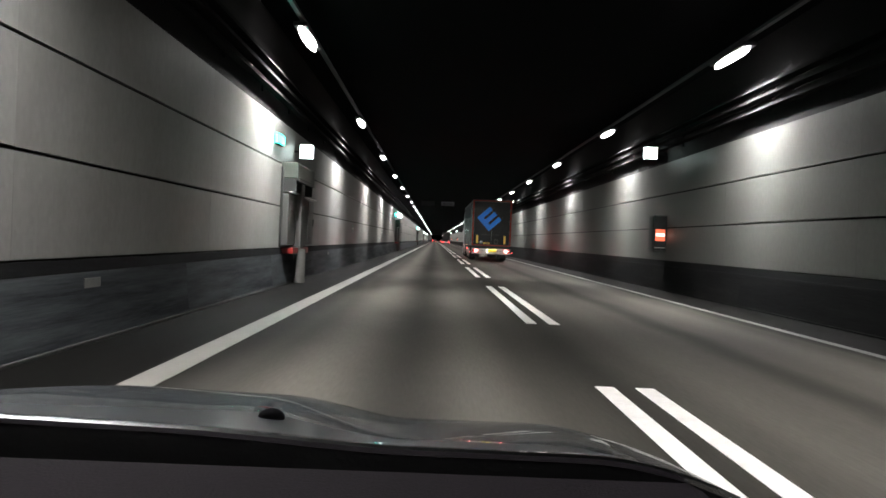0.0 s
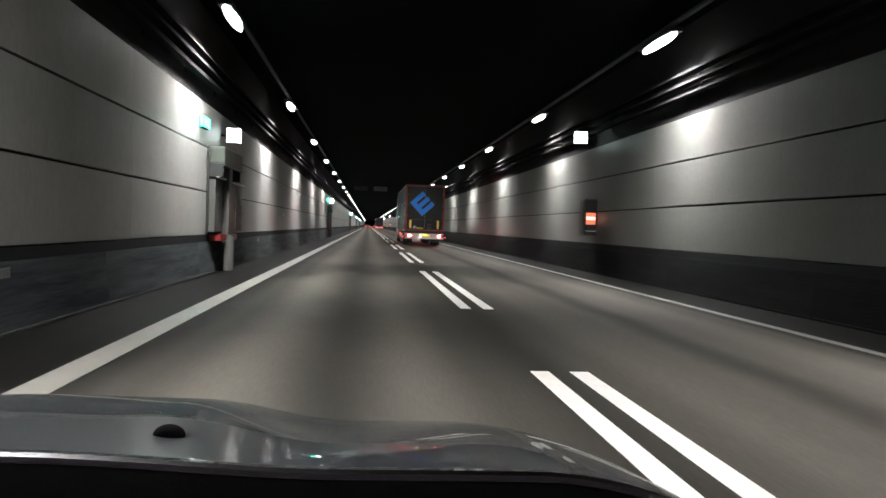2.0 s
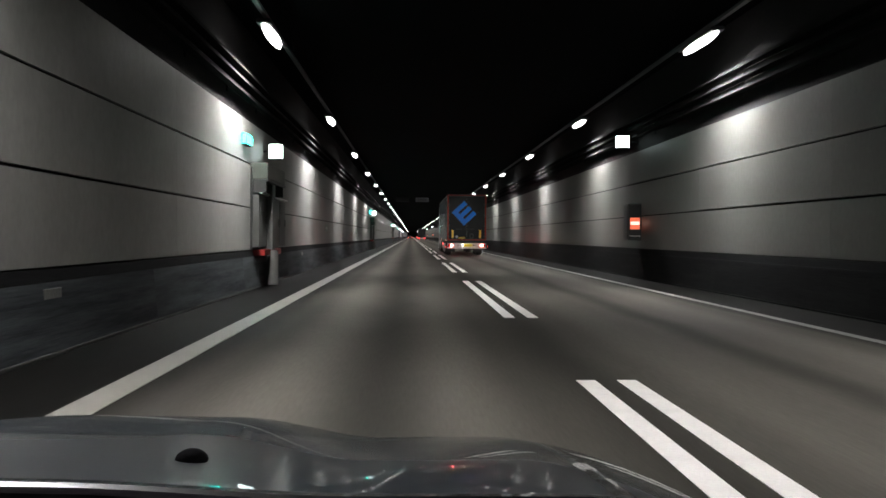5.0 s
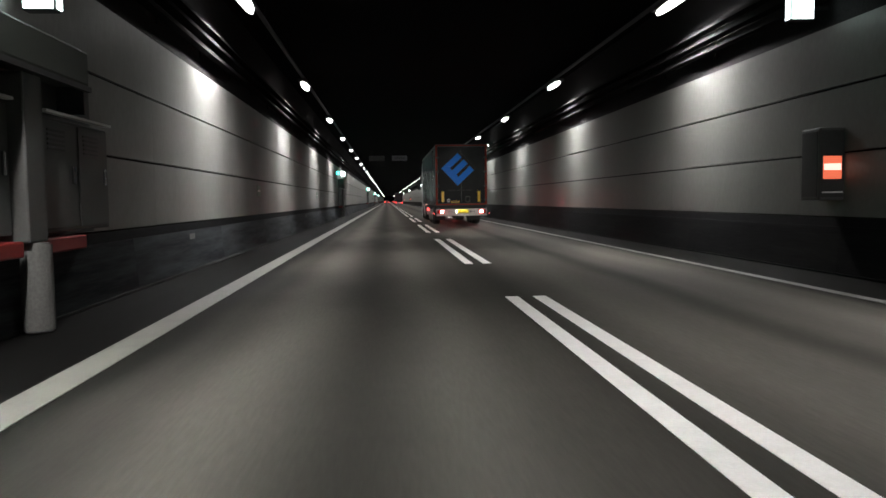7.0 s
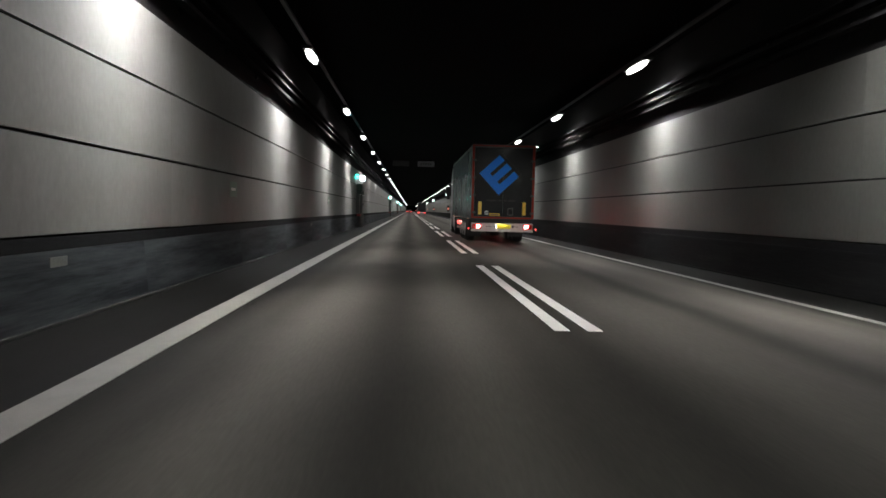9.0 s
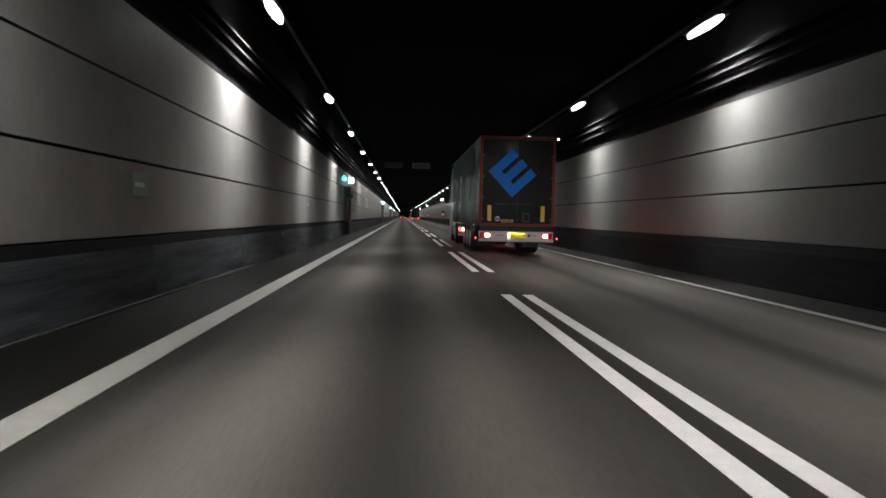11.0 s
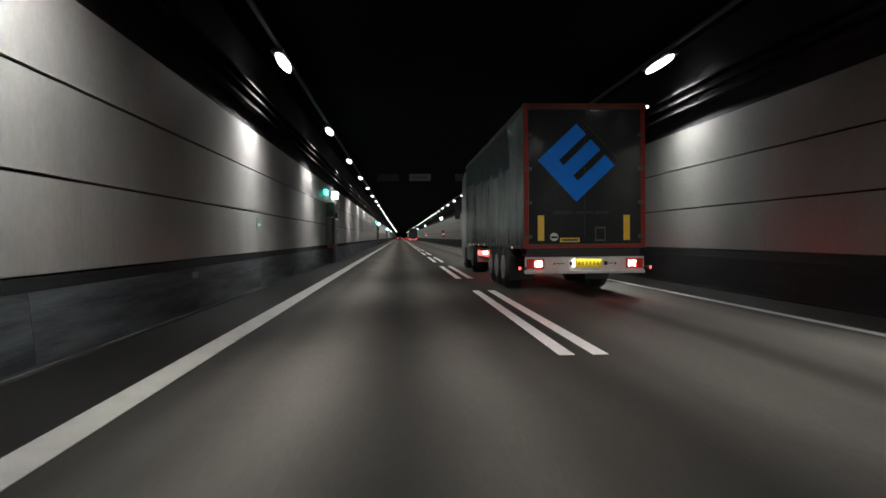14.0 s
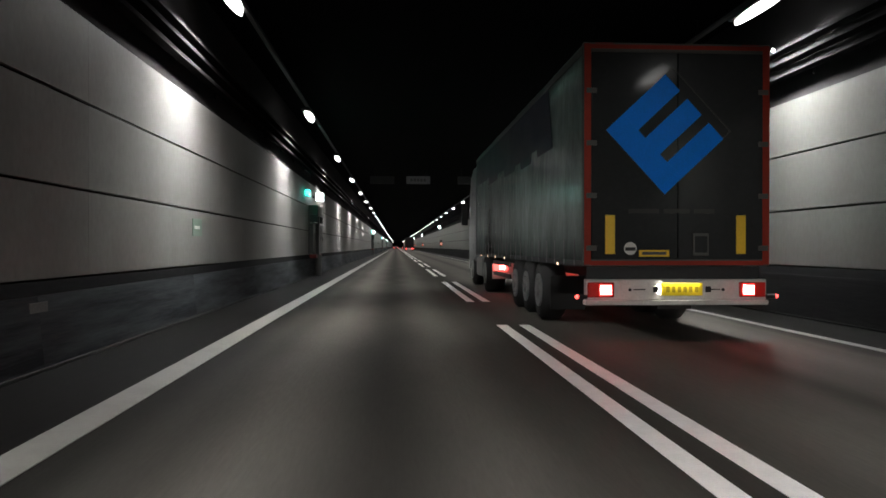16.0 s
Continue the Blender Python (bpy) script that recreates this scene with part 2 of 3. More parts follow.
# ------------------------------------------------------------------ mesh helpers
def box(bm, x0, x1, y0, y1, z0, z1, bevel=0.0):
    r = bmesh.ops.create_cube(bm, size=1.0)
    vs = r["verts"]
    for v in vs:
        v.co = Vector(((x0 + x1) / 2 + v.co.x * (x1 - x0), (y0 + y1) / 2 + v.co.y * (y1 - y0), (z0 + z1) / 2 + v.co.z * (z1 - z0)))
    if bevel:
        es = {e for v in vs for e in v.link_edges}
        bmesh.ops.bevel(bm, geom=list(es), offset=bevel, segments=2, affect="EDGES", profile=0.5)
    return bm


def cyl(bm, p, axis, r, length, seg=20, r2=None):
    m = Matrix.Translation(p) @ Vector((0, 0, 1)).rotation_difference(Vector(axis)).to_matrix().to_4x4()
    bmesh.ops.create_cone(bm, cap_ends=True, segments=seg, radius1=r, radius2=r if r2 is None else r2, depth=length, matrix=m)
    return bm


def prism(bm, outline, x0, x1, axis="x"):
    """Extrude an outline of (a, b) pairs between two places on an axis: x: (y, z); y: (x, z)."""
    def co(s, a, b):
        return (s, a, b) if axis == "x" else (a, s, b)
    lo = [bm.verts.new(co(x0, a, b)) for a, b in outline]
    hi = [bm.verts.new(co(x1, a, b)) for a, b in outline]
    k = len(outline)
    bm.faces.new(lo)
    bm.faces.new(hi[::-1])
    for i in range(k):
        bm.faces.new((lo[i], hi[i], hi[(i + 1) % k], lo[(i + 1) % k]))
    bmesh.ops.recalc_face_normals(bm, faces=bm.faces[:])
    return bm


def mesh_of(name, bm, material, smooth=False):
    me = bpy.data.meshes.new(name)
    bm.to_mesh(me)
    bm.free()
    me.materials.append(material)
    if smooth:
        for p in me.polygons:
            p.use_smooth = True
    return me


def part(name, bm, material, parent, label="", smooth=False, at=None):
    ob = new(name, mesh_of(name, bm, material, smooth))
    ob.parent = parent
    if at is not None:
        ob.location = at
    if label:
        tagged(ob, label)
    return ob


def thing(name, at, label, category, group="", kind=""):
    ob = new(name)
    ob.location = at
    ob.empty_display_size = 0.2
    return tagged(ob, label, category, group, kind)


def B(*a, **k):
    return box(bmesh.new(), *a, **k)


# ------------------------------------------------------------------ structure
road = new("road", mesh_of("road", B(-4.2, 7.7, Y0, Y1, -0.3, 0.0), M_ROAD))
tagged(road, "worn grey asphalt tunnel road with dark oily lane bands", "road", kind="structure")
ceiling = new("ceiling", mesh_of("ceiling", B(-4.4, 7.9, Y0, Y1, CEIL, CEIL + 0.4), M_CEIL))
tagged(ceiling, "black sprayed flat tunnel ceiling", "ceiling", kind="structure")
for nm, ya, yb in (("wall_end_near", Y0 - 0.3, Y0), ("wall_end_far", Y1, Y1 + 0.3)):
    e = new(nm, mesh_of(nm, B(-4.4, 7.9, ya, yb, -0.3, CEIL + 0.4), M_CEIL))
    tagged(e, "dark closing wall of the tunnel", "wall", kind="structure")

SIDES = []
rng_b = random.Random(11)
for nm, face, s in (("wall_left", WL, -1), ("wall_right", WR, 1)):
    w = thing(nm, (0, 0, 0), "tunnel wall with pale enamel panels above a dark concrete barrier", "wall", kind="structure")
    back = sorted((face + s * 0.06, face + s * 0.5))
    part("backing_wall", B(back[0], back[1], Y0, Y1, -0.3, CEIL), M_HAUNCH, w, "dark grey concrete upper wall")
    # barrier, slightly battered, with a small toe and a dark capping
    toe, top = face - s * 0.11, face - s * 0.03
    prof = ((face + s * 0.055, -0.1), (toe - s * 0.01, -0.1), (toe, 0.02), (top - s * 0.012, 0.73), (top - s * 0.006, 0.76), (face + s * 0.055, 0.76))
    cap = ((face + s * 0.055, 0.762), (top - s * 0.006, 0.762), (face - s * 0.004, Z_PANEL - 0.004), (face + s * 0.055, Z_PANEL - 0.004))
    seg = bmesh.new()
    prism(seg, prof, 0.0006, 5.9994, axis="y")
    seg = mesh_of("barrier_segment", seg, M_BARRIER if s < 0 else M_BARRIER_DARK)
    for i in range(-18, 24):
        b = new("barrier_segment", seg)
        b.parent, b.location = w, (rng_b.uniform(-0.0008, 0.0008), i * 6.0 + 4.0, 0)
    bm = bmesh.new()
    prism(bm, prof, Y0, -104.0, axis="y")
    prism(bm, prof, 148.0, Y1, axis="y")
    cb = bmesh.new()
    prism(cb, cap, Y0, Y1, axis="y")
    part("capping", cb, M_CAPPING, w, "near-black capping of the barrier")
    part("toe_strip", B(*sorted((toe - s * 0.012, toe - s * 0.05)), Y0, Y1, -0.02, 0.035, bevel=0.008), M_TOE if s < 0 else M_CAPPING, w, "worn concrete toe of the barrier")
    part("far_barrier", bm, M_BARRIER if s < 0 else M_BARRIER_DARK, w, "dirty dark concrete barrier")
    SIDES.append((w, face, s))

# lane markings: 10 m dashes with 5 m gaps in a double line, solid edge lines
edge = thing("edge_lines", (0, 0, 0), "solid white edge lines painted on asphalt", "road marking", kind="structure")
for x, w in ((X_EDGE_L, 0.15), (X_EDGE_R, 0.08)):
    part("edge_line", B(x - w, x + w, Y0, Y1, -0.002, 0.005), M_PAINT if x < 0 else M_PAINT_WORN, edge)
lanes = thing("lane_lines", (0, 0, 0), "double broken white lane line with long dashes", "road marking", kind="structure")
dash_mesh = mesh_of("dash", B(-0.085, 0.085, -9.8, 0.0, -0.002, 0.005), M_DASH)
k = -7
while 2.2 + 15 * k < Y1 - 5:
    for x in (X_S1, X_S2):
        d = new("dash", dash_mesh)
        d.parent, d.location = lanes, (x, 2.2 + 15 * k, 0)
    k += 1



# ------------------------------------------------------------------ luminaires
def luminaire(x, s):
    """A long hanging tunnel luminaire: gear tray, tapered housing, two hangers and a bright lens underneath."""
    t = thing("tunnel_lamp", (x, 0, LAMP_Z), "long lit tunnel luminaire hanging under a ceiling rail", "lamp", "ceiling lamps")
    bm = B(-0.15, 0.15, -0.98, 0.98, 0.03, 0.13, bevel=0.03)
    part("housing", bm, M_HOUSING, t, "grey metal housing")
    bm = bmesh.new()
    ring = [(0.135 * math.cos(a * math.tau / 24), 0.98 * math.sin(a * math.tau / 24) * (1 - 0.10 * math.cos(a * math.tau / 24) ** 2)) for a in range(24)]
    lo = [bm.verts.new((x2 * 0.8, y2 * 0.97, -0.035)) for x2, y2 in ring]
    hi = [bm.verts.new((x2, y2, 0.029)) for x2, y2 in ring]
    bm.faces.new(lo[::-1])
    bm.faces.new(hi)
    for i in range(24):
        bm.faces.new((lo[i], lo[(i + 1) % 24], hi[(i + 1) % 24], hi[i]))
    part("lens", bm, M_LENS, t, "glowing white lens")
    for y in (-0.55, 0.55):
        part("hanger", B(-0.07, 0.07, y - 0.03, y + 0.03, 0.13, 0.205), M_RAIL, t)
    return t


BEAMS, WASHES, SPILLS = {}, {}, {}
for x, s in zip(LAMP_X, (-1, 1)):
    first = None
    n = -9
    while LAMP_0 + n * PITCH < Y1 - 4:
        y = LAMP_0 + n * PITCH
        if first is None:
            first = luminaire(x, s)
            first.location.y = y
        else:
            copy_thing(first, Matrix.Translation((x, y, LAMP_Z)))
        if y < 420:
            li = BEAMS.get(s) or bpy.data.lights.new("lamp_beam", "SPOT")
            BEAMS[s] = li
            li.energy, li.spot_size, li.spot_blend, li.shadow_soft_size = BEAM, radians(BEAM_CONE), 1.0, 0.14
            li.color = (1.0, 0.965, 0.955)
            ob = new("lamp_beam", li)
            ob.matrix_world = look((x, y, LAMP_Z - 0.06), (x, y, 0))
            lw = WASHES.get(s) or bpy.data.lights.new("wall_beam", "SPOT")
            WASHES[s] = lw
            lw.energy, lw.spot_size, lw.spot_blend, lw.shadow_soft_size = 0.53 * WASH * (1.0 if s < 0 else 1.10), radians(104), 1.0, 0.14
            lw.color = (1.0, 0.98, 0.97)
            for along in (-1.2, 1.2):
                ob = new("wall_beam", lw)
                ob.matrix_world = look((x + s * 0.1, y + along * 0.2, LAMP_Z - 0.05), (WL if s < 0 else WR, y + along, 3.4)) @ Matrix.Diagonal((1.25, 1, 1, 1))
            lu = SPILLS.get(s) or bpy.data.lights.new("tray_beam", "SPOT")
            SPILLS[s] = lu
            lu.energy, lu.spot_size, lu.spot_blend, lu.shadow_soft_size, lu.color = SPILL, radians(66), 1.0, 0.10, (1.0, 0.99, 1.0)
            for along in (-0.5, 0.5):
                ob = new("tray_beam", lu)
                ob.matrix_world = look((x + s * 0.12, y + along, LAMP_Z - 0.04), (WL if s < 0 else WR, y + along, 4.40))
        n += 1
    rail = thing("lamp_rail", (x, 0, LAMP_Z + 0.206), "galvanised rail that carries the lamps along the ceiling", "rail")
    part("channel", B(-0.05, 0.05, Y0, Y1, 0, 0.06), M_RAIL, rail)
    part("cable", B(-0.03, 0.03, Y0, Y1, 0.064, 0.1), M_CABLE, rail)
    for i in range(-18, 110):
        y = i * 6.0
        if Y0 < y < 300:
            part("rod", B(-0.012, 0.012, y - 0.012, y + 0.012, 0.1, CEIL - LAMP_Z - 0.206), M_TRAY, rail)


# cable ladders on the upper walls, three tiers on brackets
for w, face, s in SIDES:
    tray = thing("cable_tray", (face + s * 0.06, 0, 4.43), "three tiers of cable trays on brackets along the upper wall", "cable tray")
    for z, d in ((0.0, 0.20), (0.24, 0.24), (0.48, 0.24)):
        a, b = sorted((-s * 0.03, -s * d))
        part("tray", B(a, b, Y0, Y1, z, z + 0.018), M_TRAY, tray)
        lip = sorted((-s * d, -s * (d + 0.012)))
        part("lip", B(lip[0], lip[1], Y0, Y1, z - 0.005, z + 0.065), M_TRAY, tray)
        for q in (0.35, 0.7):
            bm = bmesh.new()
            cyl(bm, (-s * d * q, (Y0 + Y1) / 2, z + 0.04), (0, 1, 0), 0.02, Y1 - Y0, 8)
            part("cable", bm, M_CABLE, tray, smooth=True)
    for i in range(-36, 60):
        y = i * 3.011
        a, b = sorted((0, -s * 0.035))
        part("bracket", B(a, b, y - 0.02, y + 0.02, -0.1, 0.62), M_TRAY, tray)


# ------------------------------------------------------------------ the articulated lorry
TX = 3.722                     # middle of its lane


def wheel(parent, x, y, r, width, name="wheel"):
    bm = bmesh.new()
    cyl(bm, (0, 0, 0), (1, 0, 0), r, width, 36)
    bmesh.ops.bevel(bm, geom=[e for e in bm.edges if abs(e.verts[0].co.x - e.verts[1].co.x) < 1e-5], offset=0.045, segments=2, affect="EDGES")
    wh = part(name, bm, M_TYRE, parent, "black rubber tyre", True, (x, y, r))
    bm = bmesh.new()
    cyl(bm, (-width * 0.5 - 0.004, 0, 0), (1, 0, 0), r * 0.56, 0.05, 28)
    cyl(bm, (-width * 0.5 - 0.03, 0, 0), (1, 0, 0), r * 0.22, 0.06, 16)
    for i in range(10):
        a = i * math.tau / 10
        cyl(bm, (-width * 0.5 - 0.034, math.cos(a) * r * 0.38, math.sin(a) * r * 0.38), (1, 0, 0), 0.018, 0.03, 6)
    part("rim", bm, M_RIM, wh, "dull steel rim")
    return wh


def trailer():
    t = thing("semi_trailer", (TX, 0, 0), "grey curtain-sided semi-trailer with blue emblem and red edge tape", "trailer")
    W, L, ZB, ZT = 1.275, 13.6, 1.03, 4.0
    # box body: floor, roof, headboard, curtains with folds
    part("floor_deck", B(-W + 0.02, W - 0.02, 0.03, L, ZB, ZB + 0.14), M_CHASSIS, t)
    part("roof", B(-W + 0.01, W - 0.01, 0.06, L, ZT - 0.09, ZT, bevel=0.02), M_CURTAIN, t)
    part("headboard", B(-W + 0.02, W - 0.02, L - 0.08, L, ZB + 0.14, ZT - 0.09), M_CURTAIN, t)
    for s in (-1, 1):
        bm = bmesh.new()
        rows = []
        n, k = 110, 7
        for j in range(k + 1):
            z = ZB + 0.02 + (ZT - 0.12 - ZB - 0.02) * j / k
            row = []
            for i in range(n + 1):
                y = 0.07 + (L - 0.1) * i / n
                d = 0.005 * math.sin(i * 1.9) * (0.5 + 0.5 * math.cos(j * 0.9)) + 0.006 * noise.noise(Vector((s * 3, y * 1.3, z * 0.8)))
                row.append(bm.verts.new((s * (W - 0.012 + d), y, z)))
            rows.append(row)
        for j in range(k):
            for i in range(n):
                q = (rows[j][i], rows[j][i + 1], rows[j + 1][i + 1], rows[j + 1][i])
                bm.faces.new(q if s > 0 else q[::-1])
        ret = bmesh.ops.solidify(bm, geom=bm.faces[:], thickness=0.012)
        cur = part("side_curtain", bm, M_CURTAIN, t, "rippled grey tarpaulin curtain", True)
        # top pelmet, buckle straps along the bottom edge
        a, b = sorted((s * (W - 0.03), s * (W + 0.006)))
        part("pelmet_rail", B(a, b, 0.06, L, ZT - 0.15, ZT - 0.05, bevel=0.008), M_GREYSTEEL, t)
        a, b = sorted((s * (W - 0.02), s * (W + 0.004)))
        part("side_rail", B(a, b, 0.06, L, ZB - 0.03, ZB + 0.05), M_CHASSIS, t)
        for i in range(20):
            y = 0.5 + i * 0.66
            part("strap", B(*sorted((s * (W + 0.003), s * (W + 0.012))), y - 0.025, y + 0.025, ZB - 0.02, ZB + 0.34), M_SIGNGREY, cur)
    # dark lettering blocks on the curtain facing the overtaking lane
    low = ((2.0, 2.84), (3.3, 2.84), (3.36, 2.98), (3.9, 2.98), (3.96, 2.80), (5.1, 2.80), (5.16, 2.95), (5.9, 2.95), (5.96, 2.86), (7.4, 2.86),
           (7.46, 3.04), (8.6, 3.04), (8.66, 2.92), (10.2, 2.92), (10.26, 3.1), (13.3, 3.1))
    bm = bmesh.new()
    prism(bm, low + ((13.3, ZT - 0.155), (2.35, ZT - 0.155)), -W - 0.0085, -W - 0.005)
    part("print_block", bm, M_CURTAIN_DARK, t, "dark blue printed band along the top of the curtain")
    # rear portal frame with red tape, doors
    part("corner_post", B(-W, -W + 0.10, 0.0, 0.12, ZB - 0.02, ZT, bevel=0.012), M_GREYSTEEL, t)
    part("corner_post", B(W - 0.10, W, 0.0, 0.12, ZB - 0.02, ZT, bevel=0.012), M_GREYSTEEL, t)
    part("head_rail", B(-W + 0.10, W - 0.10, 0.0, 0.12, ZT - 0.13, ZT, bevel=0.012), M_GREYSTEEL, t)
    part("door_sill", B(-W + 0.10, W - 0.10, 0.0, 0.12, ZB - 0.02, ZB + 0.07, bevel=0.01), M_GREYSTEEL, t)
    for s in (-1, 1):
        a, b = sorted((s * 0.006, s * (W - 0.105)))
        door = part("rear_door", B(a, b, -0.022, 0.03, ZB + 0.075, ZT - 0.135, bevel=0.008), M_DOOR, t, "pale grey rear door, darkened in colour for shade")
        for z in (1.25, 1.95, 2.65, 3.35):
            a, b = sorted((s * (W - 0.17), s * (W - 0.03)))
            part("hinge", B(a, b, -0.034, -0.023, z - 0.035, z + 0.035, bevel=0.006), M_GREYSTEEL, door)
        a, b = sorted((s * (W - 0.098), s * (W - 0.006)))
        part("edge_tape", B(a, b, -0.006, -0.001, ZB, ZT - 0.02), M_TAPE, t, "red reflective edge tape")
    part("edge_tape", B(-W + 0.09, W - 0.09, -0.006, -0.001, ZT - 0.085, ZT - 0.03), M_TAPE, t, "red reflective edge tape")
    part("edge_tape", B(-W + 0.09, W - 0.09, -0.006, -0.001, ZB - 0.01, ZB + 0.05), M_TAPE, t, "red reflective edge tape")
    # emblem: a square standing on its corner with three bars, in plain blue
    cx, cz, h = -0.005, 2.79, 0.69
    ax = Vector((math.cos(radians(43)), 0, math.sin(radians(43))))
    ay = Vector((-math.sin(radians(43)), 0, math.cos(radians(43))))

    def slab(u0, u1, v0, v1, y0=-0.030, y1=-0.0235):
        bm = bmesh.new()
        box(bm, u0, u1, y0, y1, v0, v1)
        for v in bm.verts:
            v.co = Vector((cx, v.co.y, cz)) + ax * v.co.x + ay * v.co.z
        return bm
    low = h - 1.17
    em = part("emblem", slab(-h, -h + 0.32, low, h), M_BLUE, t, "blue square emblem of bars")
    for v0, v1 in ((low, low + 0.295), (low + 0.4375, low + 0.7325), (h - 0.295, h)):
        part("emblem_bar", slab(-h + 0.321, 0.41, v0, v1), M_BLUE, em)
    part("emblem_line", slab(h - 0.15, h - 0.132, low, h), M_BLACKPRINT, em, "thin dark outline")
    part("emblem_line", slab(0.42, h - 0.151, low, low + 0.018), M_BLACKPRINT, em, "thin dark outline")
    part("emblem_line", slab(0.42, h - 0.151, h - 0.018, h), M_BLACKPRINT, em, "thin dark outline")
    # markers, lettering bars and small plates on the doors
    for x in (-0.925, 0.865):
        part("marker_plate", B(x - 0.066, x + 0.066, -0.034, -0.0235, 1.17, 1.69, bevel=0.006), M_YELLOWPLATE, t, "upright yellow reflective plate")
    for x0, x1 in ((-0.67, -0.26), (-0.19, 0.16), (0.22, 0.50)):
        part("lettering_bar", B(x0, x1, -0.029, -0.0235, 1.715, 1.775), M_BLACKPRINT, t, "unreadable dark lettering")
    part("label_plate", B(-0.53, -0.12, -0.029, -0.0235, 1.135, 1.225), M_YELLOWPLATE, t, "small yellow label")
    part("label_bar", B(-0.49, -0.16, -0.031, -0.0295, 1.16, 1.20), M_GREYSTEEL, t)
    part("document_box", B(0.20, 0.42, -0.045, -0.0235, 1.15, 1.45, bevel=0.01), M_GREYSTEEL, t, "grey framed document box")
    part("document_window", B(0.225, 0.395, -0.049, -0.0455, 1.19, 1.41), M_DOOR, t)
    bm = bmesh.new()
    cyl(bm, (-0.65, -0.027, 1.245), (0, 1, 0), 0.085, 0.007, 24)
    part("round_sticker", bm, M_WHITESTEEL, t, "round white sticker")
    part("sticker_bar", B(-0.72, -0.58, -0.033, -0.0305, 1.215, 1.26), M_BLACKPRINT, t)
    # roof edge lights
    for s in (-1, 1):
        part("top_lamp", B(s * 1.0 - 0.12, s * 1.0 + 0.12, -0.012, -0.001, ZT - 0.026, ZT - 0.008), M_REDSTEEL, t)
    bm = bmesh.new()
    cyl(bm, (W + 0.01, 0.05, ZT - 0.06), (1, 0, 0), 0.012, 0.09, 8)
    part("marker_stalk", bm, M_TRIM, t)
    bm = bmesh.new()
    bmesh.ops.create_uvsphere(bm, u_segments=12, v_segments=8, radius=0.026)
    part("marker_lamp", bm, M_MARKER, t, "small white outline lamp", True, (W + 0.07, 0.05, ZT - 0.06))
    # under-run beam with lamps and plate
    beam = part("rear_beam", B(-W + 0.03, W - 0.03, 0.02, 0.12, 0.55, 0.83, bevel=0.015), M_BUMPER, t, "dirty white rear beam")
    part("beam_foot", B(-W + 0.02, W - 0.02, -0.03, 0.14, 0.485, 0.55, bevel=0.015), M_BUMPER, t, "white under-run bar")
    part("back_plate", B(-W + 0.08, W - 0.08, 0.14, 0.2, 0.78, 1.0), M_CHASSIS, t)
    for s in (-1, 1):
        a, b = sorted((s * 1.22, s * 0.86))
        lamp = part("tail_lamp", B(a, b, -0.012, 0.03, 0.59, 0.79, bevel=0.012), M_REDLENS, t, "red tail lamp cluster, lit")
        a, b = sorted((s * 1.06, s * 0.90))
        part("lit_lens", B(a, b, -0.022, -0.0125, 0.615, 0.765, bevel=0.004), M_TAIL, lamp, "glowing red lens")
        a, b = sorted((s * 1.05, s * 0.905))
        part("lamp_core", B(a, b, -0.027, -0.0225, 0.635, 0.745), M_TAILCORE, lamp)
        part("slot", B(*sorted((s * 0.60, s * 0.43)), 0.012, 0.0195, 0.685, 0.70), M_BLACKPRINT, beam)
        bm = bmesh.new()
        cyl(bm, (s * 0.64, 0.016, 0.69), (0, 1, 0), 0.022, 0.008, 12)
        part("bolt", bm, M_BLACKPRINT, beam)
        bm = bmesh.new()
        cyl(bm, (s * (W + 0.015), -0.01, 0.60), (1, 0, 0), 0.03, 0.12, 12)
        part("marker_arm", bm, M_TRIM, t, "rubber marker arm")
        bm = bmesh.new()
        bmesh.ops.create_uvsphere(bm, u_segments=12, v_segments=8, radius=0.03)
        part("marker_lens", bm, M_TAIL, t, "", True, (s * (W + 0.09), -0.01, 0.60))
    part("number_plate", B(-0.21, 0.35, -0.004, 0.0195, 0.61, 0.78, bevel=0.004), M_PLATE, t, "yellow number plate")
    for i in range(6):
        x = -0.15 + i * 0.078
        part("plate_bar", B(x, x + 0.045, -0.0065, -0.0045, 0.655, 0.735), M_PLATEBAR, t)
    for x in (-0.29, 0.43):
        part("plate_lamp_holder", B(x - 0.035, x + 0.035, -0.012, 0.0195, 0.655, 0.735, bevel=0.008), M_TRIM, t)
    part("plate_lamp", B(-0.262, -0.236, -0.008, 0.0195, 0.64, 0.75), M_PLATELIGHT, t, "small lit plate lamp")
    part("plate_lamp", B(-0.20, 0.30, -0.045, -0.025, 0.79, 0.80), M_PLATELIGHT, t, "small lit plate lamp")
    part("lamp_hood", B(-0.22, 0.34, -0.055, 0.0195, 0.801, 0.815, bevel=0.003), M_BUMPER, t)
    part("lamp_lip", B(-0.22, 0.34, -0.060, -0.056, 0.784, 0.815), M_BUMPER, t)
    # chassis, side guards, axles, mudflaps
    for s in (-1, 1):
        a, b = sorted((s * 0.42, s * 0.56))
        part("chassis_rail", B(a, b, 0.2, L - 0.4, 0.78, 1.03), M_CHASSIS, t)
        a, b = sorted((s * (W - 0.05), s * (W - 0.02)))
        for z in (0.55, 0.82):
            part("side_guard", B(a, b, 6.7, 9.6, z, z + 0.1), M_GREYSTEEL, t)
        part("mudflap", B(*sorted((s * 1.2, s * 0.62)), 2.55, 2.57, 0.22, 0.78), M_TRIM, t)
    for y in (3.25, 4.56, 5.87):
        bm = bmesh.new()
        cyl(bm, (0, y, 0.5), (1, 0, 0), 0.07, 2.2, 12)
